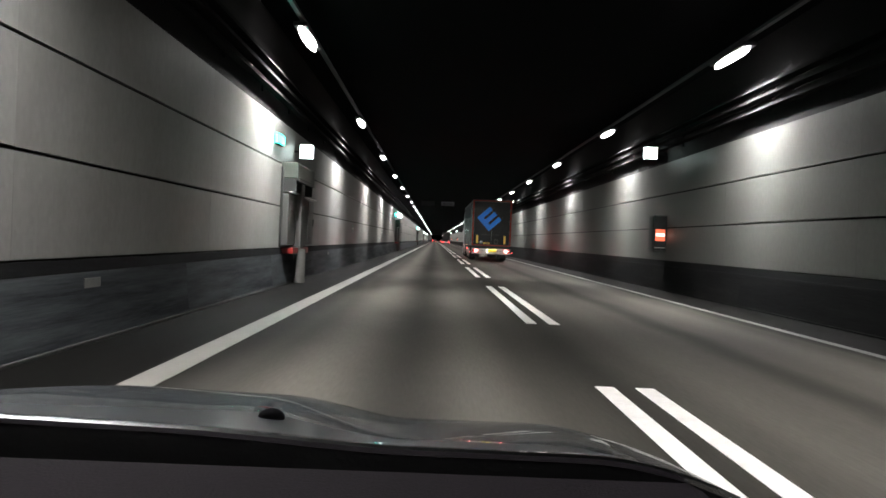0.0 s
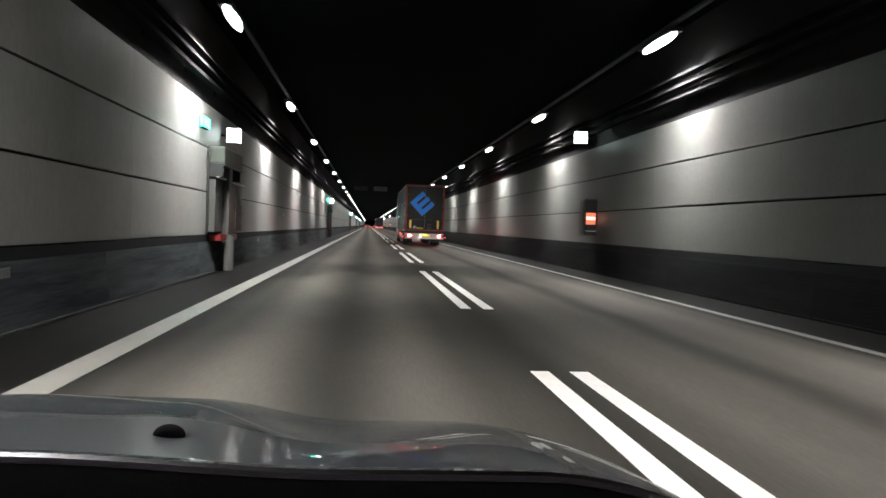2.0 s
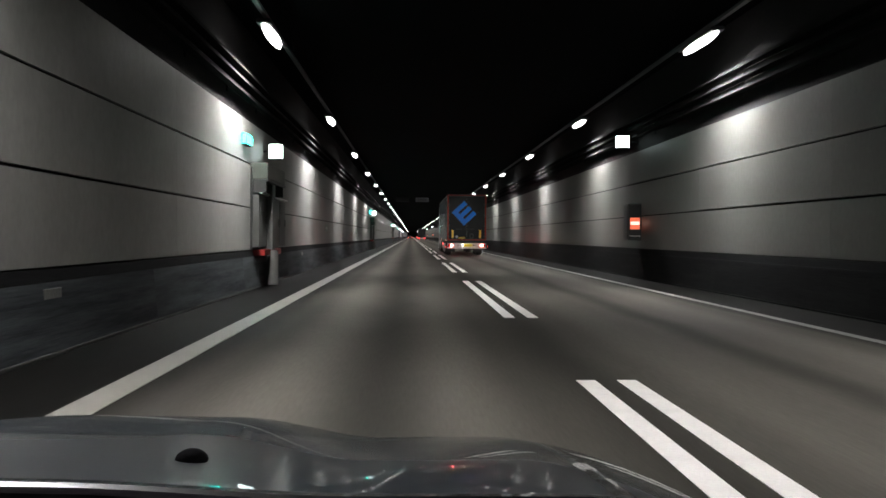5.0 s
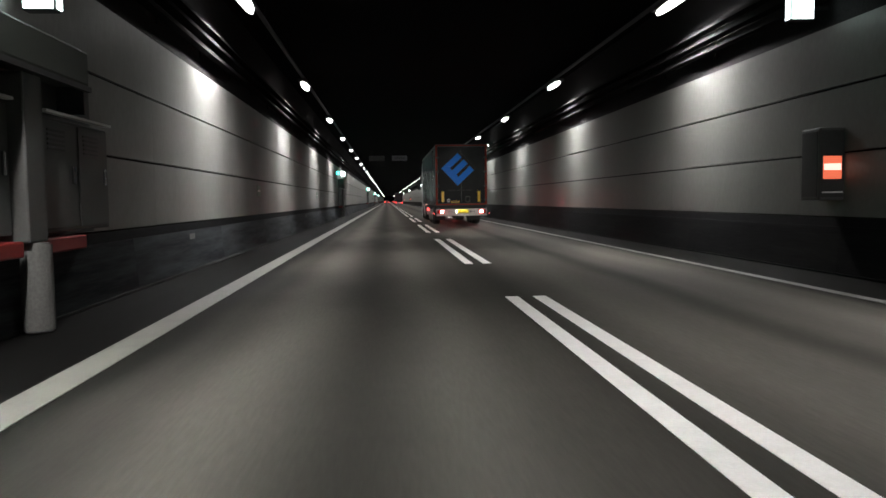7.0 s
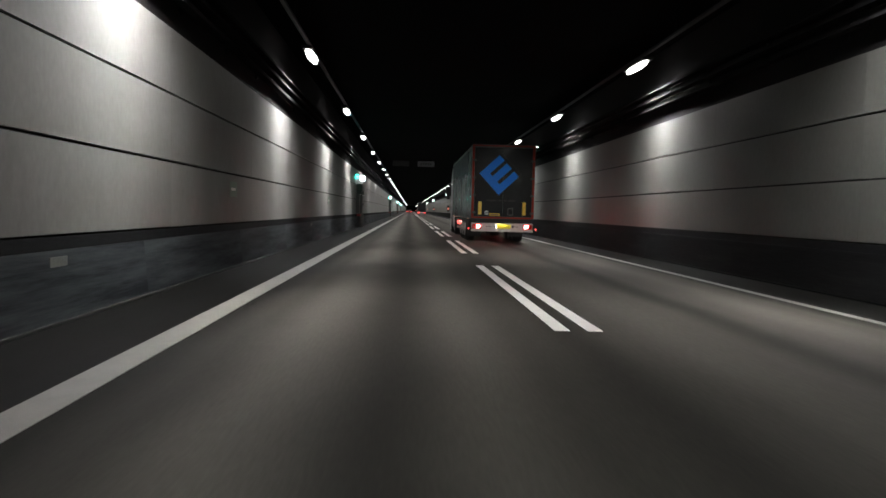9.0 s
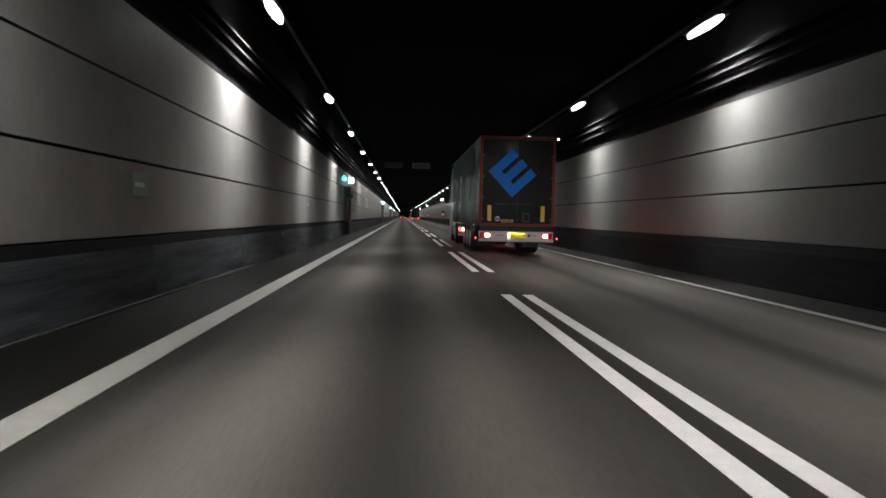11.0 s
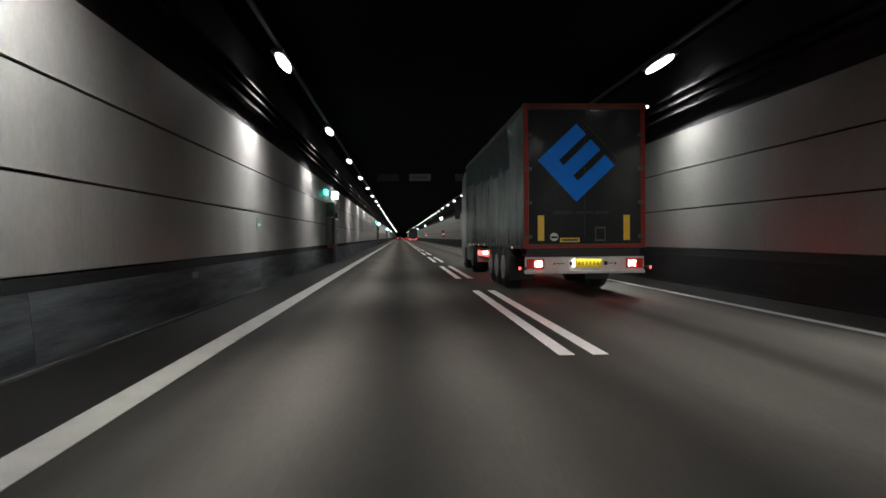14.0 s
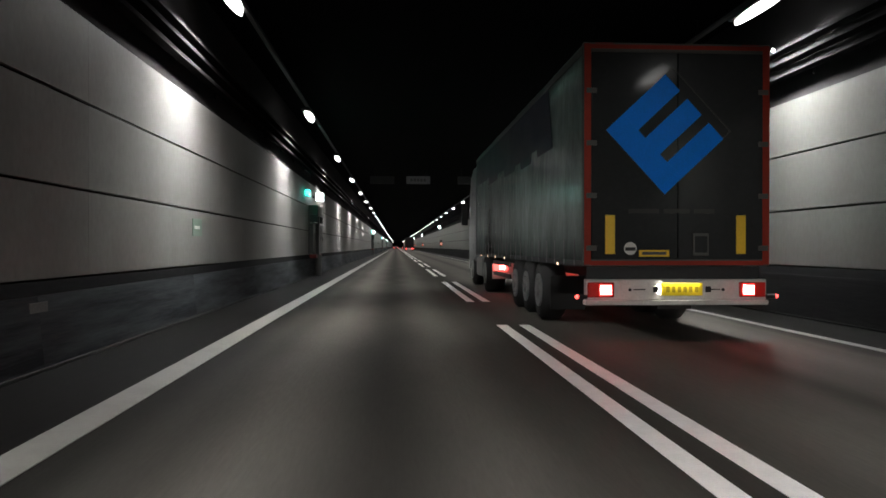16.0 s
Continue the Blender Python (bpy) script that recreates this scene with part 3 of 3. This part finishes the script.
        part("axle", bm, M_CHASSIS, t)
        for s in (-1, 1):
            wh = wheel(t, s * 1.06, y, 0.51, 0.39)
            if s > 0:
                wh.rotation_euler.z = math.pi
        for s in (-1, 1):
            part("mudguard", B(*sorted((s * 1.25, s * 0.85)), y - 0.5, y + 0.5, 1.0 - 0.005, 1.025), M_TRIM, t)
    for y in (1.6, 7.4, 9.0, 10.6, 12.2):
        part("side_marker", B(-W - 0.014, -W - 0.003, y - 0.035, y + 0.035, 0.99, 1.03), M_SIDEMARK, t, "pale lit side marker")
    return t


trailer()
for s in (-1, 1):
    # the lit tail lamps throw red light backwards and along the walls
    li = bpy.data.lights.new("tail_beam", "SPOT")
    li.energy, li.spot_size, li.spot_blend, li.shadow_soft_size, li.color = (36.0 if s > 0 else 9.0), radians(86), 1.0, 0.05, (1.0, 0.10, 0.08)
    ob = new("tail_beam", li)
    ob.matrix_world = look((TX + s * 1.0, -0.06, 0.70), (TX + s * 3.6, -2.2, 1.9))


def tractor():
    t = thing("truck_tractor", (TX, 10.3, 0), "grey truck tractor with lit tail lamps coupled under the trailer", "truck")
    for s in (-1, 1):
        part("frame_rail", B(*sorted((s * 0.34, s * 0.44)), 0.2, 5.6, 0.62, 0.9), M_CHASSIS, t)
        lamp = part("tail_lamp", B(*sorted((s * 1.15, s * 0.78)), 0.0, 0.08, 0.62, 0.80, bevel=0.015), M_TAIL, t, "lit red tail lamp")
        part("lamp_core", B(*sorted((s * 1.0, s * 0.85)), -0.006, -0.001, 0.66, 0.76), M_TAILCORE, lamp)
        wh = wheel(t, s * 0.98, 1.25, 0.52, 0.5)
        wf = wheel(t, s * 1.03, 5.0, 0.51, 0.34)
        if s > 0:
            wh.rotation_euler.z = wf.rotation_euler.z = math.pi
        part("mudguard", B(*sorted((s * 1.25, s * 0.72)), 0.55, 1.95, 1.06, 1.02 + 0.06, bevel=0.02), M_TRIM, t)
        part("fuel_tank", B(*sorted((s * 1.2, s * 0.55)), 2.3, 4.0, 0.36, 0.95, bevel=0.08), M_RIM, t, "metal fuel tank")
        part("mirror", B(*sorted((s * 1.30, s * 1.52)), 5.85, 5.95, 2.0, 2.75, bevel=0.03), M_TRIM, t)
        part("mirror_arm", B(*sorted((s * 1.2, s * 1.34)), 5.88, 5.92, 2.6, 2.64), M_TRIM, t)
        part("head_lamp", B(*sorted((s * 1.12, s * 0.72)), 6.15, 6.19, 0.62, 0.86, bevel=0.015), M_MARKER, t, "lit headlamp")
    part("tail_beam", B(-1.18, -0.3, 0.081, 0.14, 0.40, 0.82, bevel=0.01), M_BUMPER, t, "pale tail beam")
    part("tail_beam", B(0.3, 1.18, 0.081, 0.14, 0.40, 0.82, bevel=0.01), M_BUMPER, t, "pale tail beam")
    prof = ((3.95, 0.95), (6.15, 0.45), (6.2, 1.6), (6.0, 2.9), (5.6, 3.6), (4.7, 3.85), (3.95, 3.85))
    bm = bmesh.new()
    prism(bm, prof, -1.22, 1.22)
    bmesh.ops.bevel(bm, geom=bm.edges[:], offset=0.05, segments=2, affect="EDGES")
    part("cab", bm, M_CAB, t, "grey driver cab")
    part("fifth_wheel", B(-0.45, 0.45, 0.8, 1.7, 0.9, 1.02, bevel=0.03), M_CHASSIS, t)
    for s in (-1, 1):
        li = bpy.data.lights.new("head_beam", "SPOT")
        li.energy, li.spot_size, li.spot_blend, li.shadow_soft_size = 500, radians(62), 0.5, 0.08
        ob = new("head_beam", li)
        ob.parent = t
        ob.matrix_local = look((s * 0.92, 6.26, 0.74), (s * 0.98, 9.2, 0.0))
    return t


tractor()


# ------------------------------------------------------------------ traffic far ahead
def far_lorry(x, y):
    t = thing("distant_lorry", (x, y, 0), "distant pale box lorry with red tail lamps", "truck")
    part("box_body", B(-1.25, 1.25, 0, 8.0, 1.0, 3.8, bevel=0.04), M_DOOR, t)
    part("chassis", B(-0.9, 0.9, 0.1, 9.5, 0.6, 0.99), M_CHASSIS, t)
    part("cab", B(-1.2, 1.2, 8.2, 10.2, 0.6, 3.2, bevel=0.1), M_CAB, t)
    part("rear_beam", B(-1.2, 1.2, -0.06, 0.02, 0.5, 0.7), M_BUMPER, t)
    for s in (-1, 1):
        part("tail_lamp", B(*sorted((s * 1.15, s * 0.7)), -0.10, -0.061, 0.5, 0.75), M_TAIL, t, "lit red tail lamp")
        for y2 in (1.6, 9.0):
            wheel(t, s * 1.0, y2, 0.5, 0.35)
    return t


def far_car(x, y):
    t = thing("distant_car", (x, y, 0), "distant dark car with red tail lamps", "car")
    prof = ((0, 0.35), (4.3, 0.35), (4.3, 0.75), (3.2, 0.95), (2.5, 1.42), (0.9, 1.45), (0.1, 1.0))
    bm = bmesh.new()
    prism(bm, prof, -0.85, 0.85)
    bmesh.ops.bevel(bm, geom=bm.edges[:], offset=0.06, segments=2, affect="EDGES")
    part("body", bm, M_DARK, t, "dark painted body")
    for s in (-1, 1):
        part("tail_lamp", B(*sorted((s * 0.82, s * 0.5)), -0.03, 0.03, 0.7, 0.86), M_TAIL, t, "lit red tail lamp")
        for y2 in (0.85, 3.45):
            wheel(t, s * 0.74, y2, 0.32, 0.21)
    return t


far_lorry(TX, 205)
far_car(-0.2, 260)
far_car(3.6, 320)


# ------------------------------------------------------------------ emergency stations on the walls
def station_left(y):
    """Escape point: dark cabinet wall with hood, doors, white ledges, a red hose box and a pale post below."""
    t = thing("emergency_station", (WL, y, Z_PANEL), "dark steel emergency station with cabinets, set on the tunnel wall", "emergency station", "emergency stations")
    part("back_panel", B(-0.03, 0.05, 0.0, 3.5, 0.03, 2.0, bevel=0.01), M_DARK, t, "dark steel back panel")
    hood = part("hood", B(-0.03, 0.40, 0.1, 2.6, 1.72, 2.12, bevel=0.03), M_HOOD, t, "dull grey-green projecting hood")
    part("hood_lip", B(0.36, 0.415, 0.08, 2.62, 1.66, 1.719), M_DARK, hood)
    for y0 in (0.1, 2.52):
        part("hood_cheek", B(0.05, 0.36, y0, y0 + 0.06, 1.40, 1.719, bevel=0.01), M_DARK, hood)
    part("pillar", B(0.05, 0.34, 1.08, 1.50, 0.0, 1.66, bevel=0.02), M_GREYSTEEL, t, "grey steel pillar")
    left = part("cabinet_door", B(0.05, 0.20, 0.05, 1.04, 0.08, 1.34, bevel=0.012), M_GREYSTEEL, t, "grey cabinet door")
    part("handle", B(0.201, 0.235, 0.88, 0.92, 0.65, 0.88, bevel=0.008), M_CHROME, left)
    part("door_plate", B(0.201, 0.207, 0.25, 0.65, 0.95, 1.2), M_SIGNGREY, left)
    right = part("cabinet", B(0.05, 0.26, 1.54, 3.45, 0.08, 1.30, bevel=0.015), M_DARK, t, "dark cabinet")
    for y0 in (1.58, 2.53):
        d = part("cabinet_door", B(0.261, 0.275, y0, y0 + 0.88, 0.12, 1.26, bevel=0.006), M_GREYSTEEL, right, "grey cabinet door")
        part("handle", B(0.276, 0.31, y0 + 0.72, y0 + 0.76, 0.6, 0.8, bevel=0.008), M_CHROME, right)
        for k in range(5):
            part("vent_slat", B(0.276, 0.286, y0 + 0.12, y0 + 0.55, 0.95 + k * 0.05, 0.972 + k * 0.05), M_DARK, right)
    part("white_bar", B(0.21, 0.29, 0.05, 1.0, 1.37, 1.40, bevel=0.006), M_WHITESTEEL, t, "white ledge bar")
    part("white_bar", B(0.26, 0.34, 1.58, 3.42, 1.33, 1.36, bevel=0.006), M_WHITESTEEL, t, "white ledge bar")
    for y0, y1 in ((0.3, 1.05), (1.55, 2.6)):
        part("hose_box", B(0.0, 0.30, y0, y1, -0.14, 0.02, bevel=0.02), M_REDSTEEL, t, "red hose box")
    bm = bmesh.new()
    cyl(bm, (0.30, 1.29, -0.455), (0, 0, 1), 0.15, 0.90, 24)
    bmesh.ops.bevel(bm, geom=[e for e in bm.edges if e.calc_length() < 0.1], offset=0.02, segments=2, affect="EDGES")
    part("post", bm, M_PALE, t, "pale round post")
    return t


def exit_sign(x, y, z, s, h, reach, group="lit exit signs"):
    """A lit box sign across the wall, its face to the traffic."""
    t = thing("exit_sign", (x, y, z), "lit white-green emergency exit box sign on a wall bracket", "sign", group)
    part("case", B(-h, h, 0.0, 0.16, -0.20, 0.20, bevel=0.02), M_DARK, t, "dark sign case")
    part("face", B(-h + 0.02, h - 0.02, -0.012, -0.001, -0.18, 0.18, bevel=0.004), M_SIGN_LIT, t, "glowing sign face")
    a, b = sorted((s * h, s * reach))
    part("bracket", B(a, b, 0.05, 0.10, -0.03, 0.03), M_TRAY, t)
    a, b = sorted((-s * (h + 0.001), -s * (h + 0.011)))
    part("side_face", B(a, b, 0.02, 0.14, -0.18, 0.18), M_SIGN_LIT, t, "glowing side of the sign")
    return t


def phone_cabinet(y):
    t = thing("emergency_phone", (WR, y, 1.18), "grey steel emergency phone cabinet with a glowing orange panel", "emergency phone", "emergency phones")
    part("case", B(-0.40, 0.03, 0, 0.55, 0, 1.15, bevel=0.03), M_GREYSTEEL, t, "grey cabinet case")
    part("front", B(-0.415, -0.401, 0.05, 0.50, 0.06, 1.09, bevel=0.006), M_DARK, t, "dark cabinet door")
    part("surround", B(-0.39, -0.01, -0.0105, -0.001, 0.05, 1.10), M_DARK, t, "dark recessed front")
    part("lit_panel", B(-0.35, -0.05, -0.018, -0.0115, 0.34, 0.70), M_PHONE_LIT, t, "glowing orange panel")
    part("lit_strip", B(-0.34, -0.06, -0.026, -0.0185, 0.48, 0.58), M_PHONE_WHITE, t, "bright strip")
    part("ledge", B(-0.36, -0.04, -0.05, -0.001, 0.12, 0.14), M_WHITESTEEL, t)
    return t


for y in (-31.0, 22.5, 105.5, 188.5, 271.5):
    station_left(y)
    exit_sign(WL + 0.30, y + 1.6, 3.46, -1, 0.17, 0.31)
    g = thing("green_exit_light", (WL, y - 0.6, 3.48), "glowing green escape light on the wall panel", "sign", "green escape lights")
    part("case", B(-0.02, 0.10, -0.32, 0.32, -0.13, 0.13, bevel=0.02), M_DARK, g)
    part("lens", B(0.02, 0.09, -0.335, -0.321, -0.11, 0.11), M_GREEN, g, "green lens")
    part("lens", B(0.101, 0.112, -0.28, 0.28, -0.10, 0.10), M_GREEN, g, "green lens")
for y in (-26.0, 27.0, 110.0, 193.0, 276.0):
    phone_cabinet(y)
    exit_sign(WR - 0.44, y + 0.5, 4.30, 1, 0.20, 0.49)

# small green plates on the panels and white marker plates on the barrier
for y in (-14.5, 4.4):
    g = thing("wall_sign", (WL, y, 1.62), "dull green rectangular plate on the wall panel", "sign", "wall plates")
    part("plate", B(0.004, 0.016, -0.32, 0.32, -0.16, 0.16, bevel=0.004), M_GREENSIGN, g)
    part("bar", B(0.0165, 0.019, -0.22, 0.16, -0.03, 0.03), M_WHITESTEEL, g)
for y in (-41.2, -22.6, -2.0):
    g = thing("barrier_plate", (WL + 0.06, y, 0.64), "small white reflector plate on the concrete barrier", "marker", "barrier plates")
    part("plate", B(-0.06, -0.004, -0.20, 0.20, -0.055, 0.055, bevel=0.005), M_PALE, g)

# hanging lane signs under the ceiling
for x, lit in ((-0.9, 0), (1.35, 1), (4.6, 0)):
    g = thing("lane_sign", (x, 38.0, 5.45), "long rectangular sign board hung below the ceiling", "sign", "hanging signs")
    part("board", B(-0.75, 0.75, 0, 0.14, -0.24, 0.24, bevel=0.02), M_SIGNGREY if lit else M_DARK, g)
    for s in (-0.5, 0.5):
        part("hanger", B(s - 0.02, s + 0.02, 0.05, 0.09, 0.24, CEIL - 5.45), M_TRAY, g)
    if lit:
        for i in range(5):
            part("lettering_bar", B(-0.5 + i * 0.21, -0.36 + i * 0.21, -0.006, -0.001, -0.09, 0.09), M_GREYSTEEL, g)


# ------------------------------------------------------------------ the front of the car in which the view begins
def car_front():
    """Dashboard, scuttle, domed bonnet and wings, nose and wheels; lengths in units of 0.87 m from the eye, x from the car's middle."""
    S, MID = 0.87, -0.60
    t = thing("car", (SEAT_X + S * MID, SEAT_Y, 0), "blue-grey car front with glossy domed bonnet and black dashboard", "car")

    def ease(v):
        v = min(max(v, 0), 1)
        return v * v * (3 - 2 * v)

    def top(u, y):
        a, d = abs(u), y - 0.98
        z = -0.304 - 0.08 * d - 0.076 * d * d - 0.02 * (u - 0.15) + 0.02 * min(max(u - 0.53, 0), 0.30) - 1.3 * max(0, y - 2.05) ** 2
        z -= 0.046 * (0.25 + 0.80 * min(max(d / 0.95, 0), 1)) * ease((a - 0.18) / 0.37)
        z -= 0.9 * max(0, a - 0.83) ** 2
        return z

    def at(u, y, z):
        return (S * u, S * y, EYE + S * z)

    def skin(u0, u1, nx, ny):
        bm = bmesh.new()
        grid = []
        for j in range(ny + 1):
            row = []
            for i in range(nx + 1):
                u = u0 + (u1 - u0) * i / nx
                y0, y1 = 0.98 - 0.03 * u * u, 2.25 - 0.33 * u * u
                y = y0 + (y1 - y0) * j / ny
                row.append(bm.verts.new(at(u, y, top(u, y))))
            grid.append(row)
        for j in range(ny):
            for i in range(nx):
                bm.faces.new((grid[j][i], grid[j][i + 1], grid[j + 1][i + 1], grid[j + 1][i]))
        bmesh.ops.solidify(bm, geom=bm.faces[:], thickness=0.012)
        return bm
    bonnet = part("bonnet", skin(-0.90, 0.90, 90, 44), M_CARPAINT, t, "glossy blue-grey bonnet", True)
    for sd in (-1, 1):
        a, b = sorted((sd * 0.902, sd * 1.06))
        part("wing", skin(a, b, 14, 44), M_CARPAINT, t, "", True)
        part("wing_side", B(*sorted((sd * 0.915, sd * 0.87)), 0.60, 1.50, 0.32, 0.80, bevel=0.03), M_CARPAINT, t)
        wh = wheel(t, sd * 0.80, 1.15, 0.32, 0.2)
        if sd > 0:
            wh.rotation_euler.z = math.pi
        part("head_lamp", B(*sorted((sd * 0.80, sd * 0.50)), 1.90, 1.96, 0.60, 0.70, bevel=0.02), M_CHROME, t)
    # washer jets: low domed nozzles with a flat back
    for sd in (-1, 1):
        bm = bmesh.new()
        bmesh.ops.create_uvsphere(bm, u_segments=20, v_segments=12, radius=0.5)
        for v in bm.verts:
            v.co = Vector((v.co.x * 0.042, v.co.y * 0.036, max(v.co.z, -0.05) * 0.030))
        part("washer_jet", bm, M_CABLE, bonnet, "black washer jet", True, at(sd * 0.305, 1.155, top(sd * 0.305, 1.155)))
    # bright rear edge of the bonnet, then the dark scuttle, the dashboard and the floor
    bm = bmesh.new()
    rows = []
    for i in range(61):
        u = -1.06 + 2.12 * i / 60
        y, z = 0.974 - 0.03 * u * u, top(u, 0.98 - 0.03 * u * u)
        rows.append([bm.verts.new(at(u, y + dy, z + dz)) for dy, dz in ((-0.008, -0.007), (-0.008, 0.001), (0.004, 0.003), (0.004, -0.007))])
    for p, q in zip(rows[:-1], rows[1:]):
        for i in range(4):
            bm.faces.new((p[i], p[(i + 1) % 4], q[(i + 1) % 4], q[i]))
    bm.faces.new(rows[0])
    bm.faces.new(rows[-1][::-1])
    bmesh.ops.recalc_face_normals(bm, faces=bm.faces[:])
    part("bonnet_edge", bm, M_CHROME, t, "bright rear edge of the bonnet")
    bm = bmesh.new()
    rows = []
    for i in range(31):
        u = -1.07 + 2.14 * i / 30
        y, z = 0.984 - 0.03 * u * u, top(u, 0.98 - 0.03 * u * u)
        rows.append([bm.verts.new(at(u, y + dy, z2)) for dy, z2 in ((0, -0.62), (0, z - 0.0085), (0.02, z - 0.0155), (0.02, -0.62))])
    for p, q in zip(rows[:-1], rows[1:]):
        for i in range(4):
            bm.faces.new((p[i], p[(i + 1) % 4], q[(i + 1) % 4], q[i]))
    bm.faces.new(rows[0])
    bm.faces.new(rows[-1][::-1])
    bmesh.ops.recalc_face_normals(bm, faces=bm.faces[:])
    part("bulkhead", bm, M_TRIM, t, "black engine bulkhead")
    part("scuttle", B(-0.90, 0.90, 0.803, 0.835, 0.78, 0.932, bevel=0.01), M_TRIM, t, "black scuttle panel")
    part("dashboard", B(-0.86, 0.86, 0.20, 0.80, 0.72, 0.978, bevel=0.025), M_DASHTOP, t, "dark dashboard top")
    part("floor_pan", B(-0.80, 0.80, 0.0, 1.55, 0.22, 0.30), M_TRIM, t)
    prof = ((1.50, 0.30), (1.96, 0.34), (2.0, 0.48), (1.96, 0.58), (1.84, 0.64), (1.50, 0.62))
    bm = bmesh.new()
    prism(bm, prof, -0.86, 0.86)
    bmesh.ops.bevel(bm, geom=bm.edges[:], offset=0.05, segments=2, affect="EDGES")
    part("bumper", bm, M_CARPAINT, t)
    part("grille", B(-0.42, 0.42, 1.985, 2.005, 0.40, 0.54, bevel=0.01), M_TRIM, t)
    return t


car_front()
for x in (-1.05, 0.18):
    # its headlamps, which reach the rear of the lorry
    li = bpy.data.lights.new("headlamp_beam", "SPOT")
    li.energy, li.spot_size, li.spot_blend, li.shadow_soft_size, li.color = 5500.0, radians(6.5), 1.0, 0.05, (1.0, 0.97, 0.90)
    ob = new("headlamp_beam", li)
    ob.matrix_world = look((x, SEAT_Y + 2.02, 0.65), (3.7, 0.0, 1.8))

# ------------------------------------------------------------------ wall panels, piece by piece
LEN = 6.022
rng = random.Random(4)
for w, face, s in SIDES:
    meshes = []
    for z0, z1 in zip(Z_ROWS[:-1], Z_ROWS[1:]):
        a, b = sorted((0.0, s * 0.045))
        meshes.append(mesh_of("panel", B(a, b, 0.0006, LEN - 0.0006, z0 + 0.018, z1 - 0.018, bevel=0.002), M_PANEL if s < 0 else M_PANEL_DIM))
    i0 = -14
    for i in range(i0, 24):
        for me in meshes:
            p = new("panel", me)
            p.parent = w
            p.location = (face + s * rng.uniform(0, 0.0005), i * LEN - 0.6, rng.uniform(-0.003, 0.003))
    bm = bmesh.new()
    for z0, z1 in zip(Z_ROWS[:-1], Z_ROWS[1:]):
        a, b = sorted((face, face + s * 0.045))
        box(bm, a, b, Y0, i0 * LEN - 0.6, z0 + 0.018, z1 - 0.018)
        box(bm, a, b, 24 * LEN - 0.6, Y1, z0 + 0.018, z1 - 0.018)
    far = part("far_panels", bm, M_PANEL if s < 0 else M_PANEL_DIM, w)
    far["kind"] = "stuff"
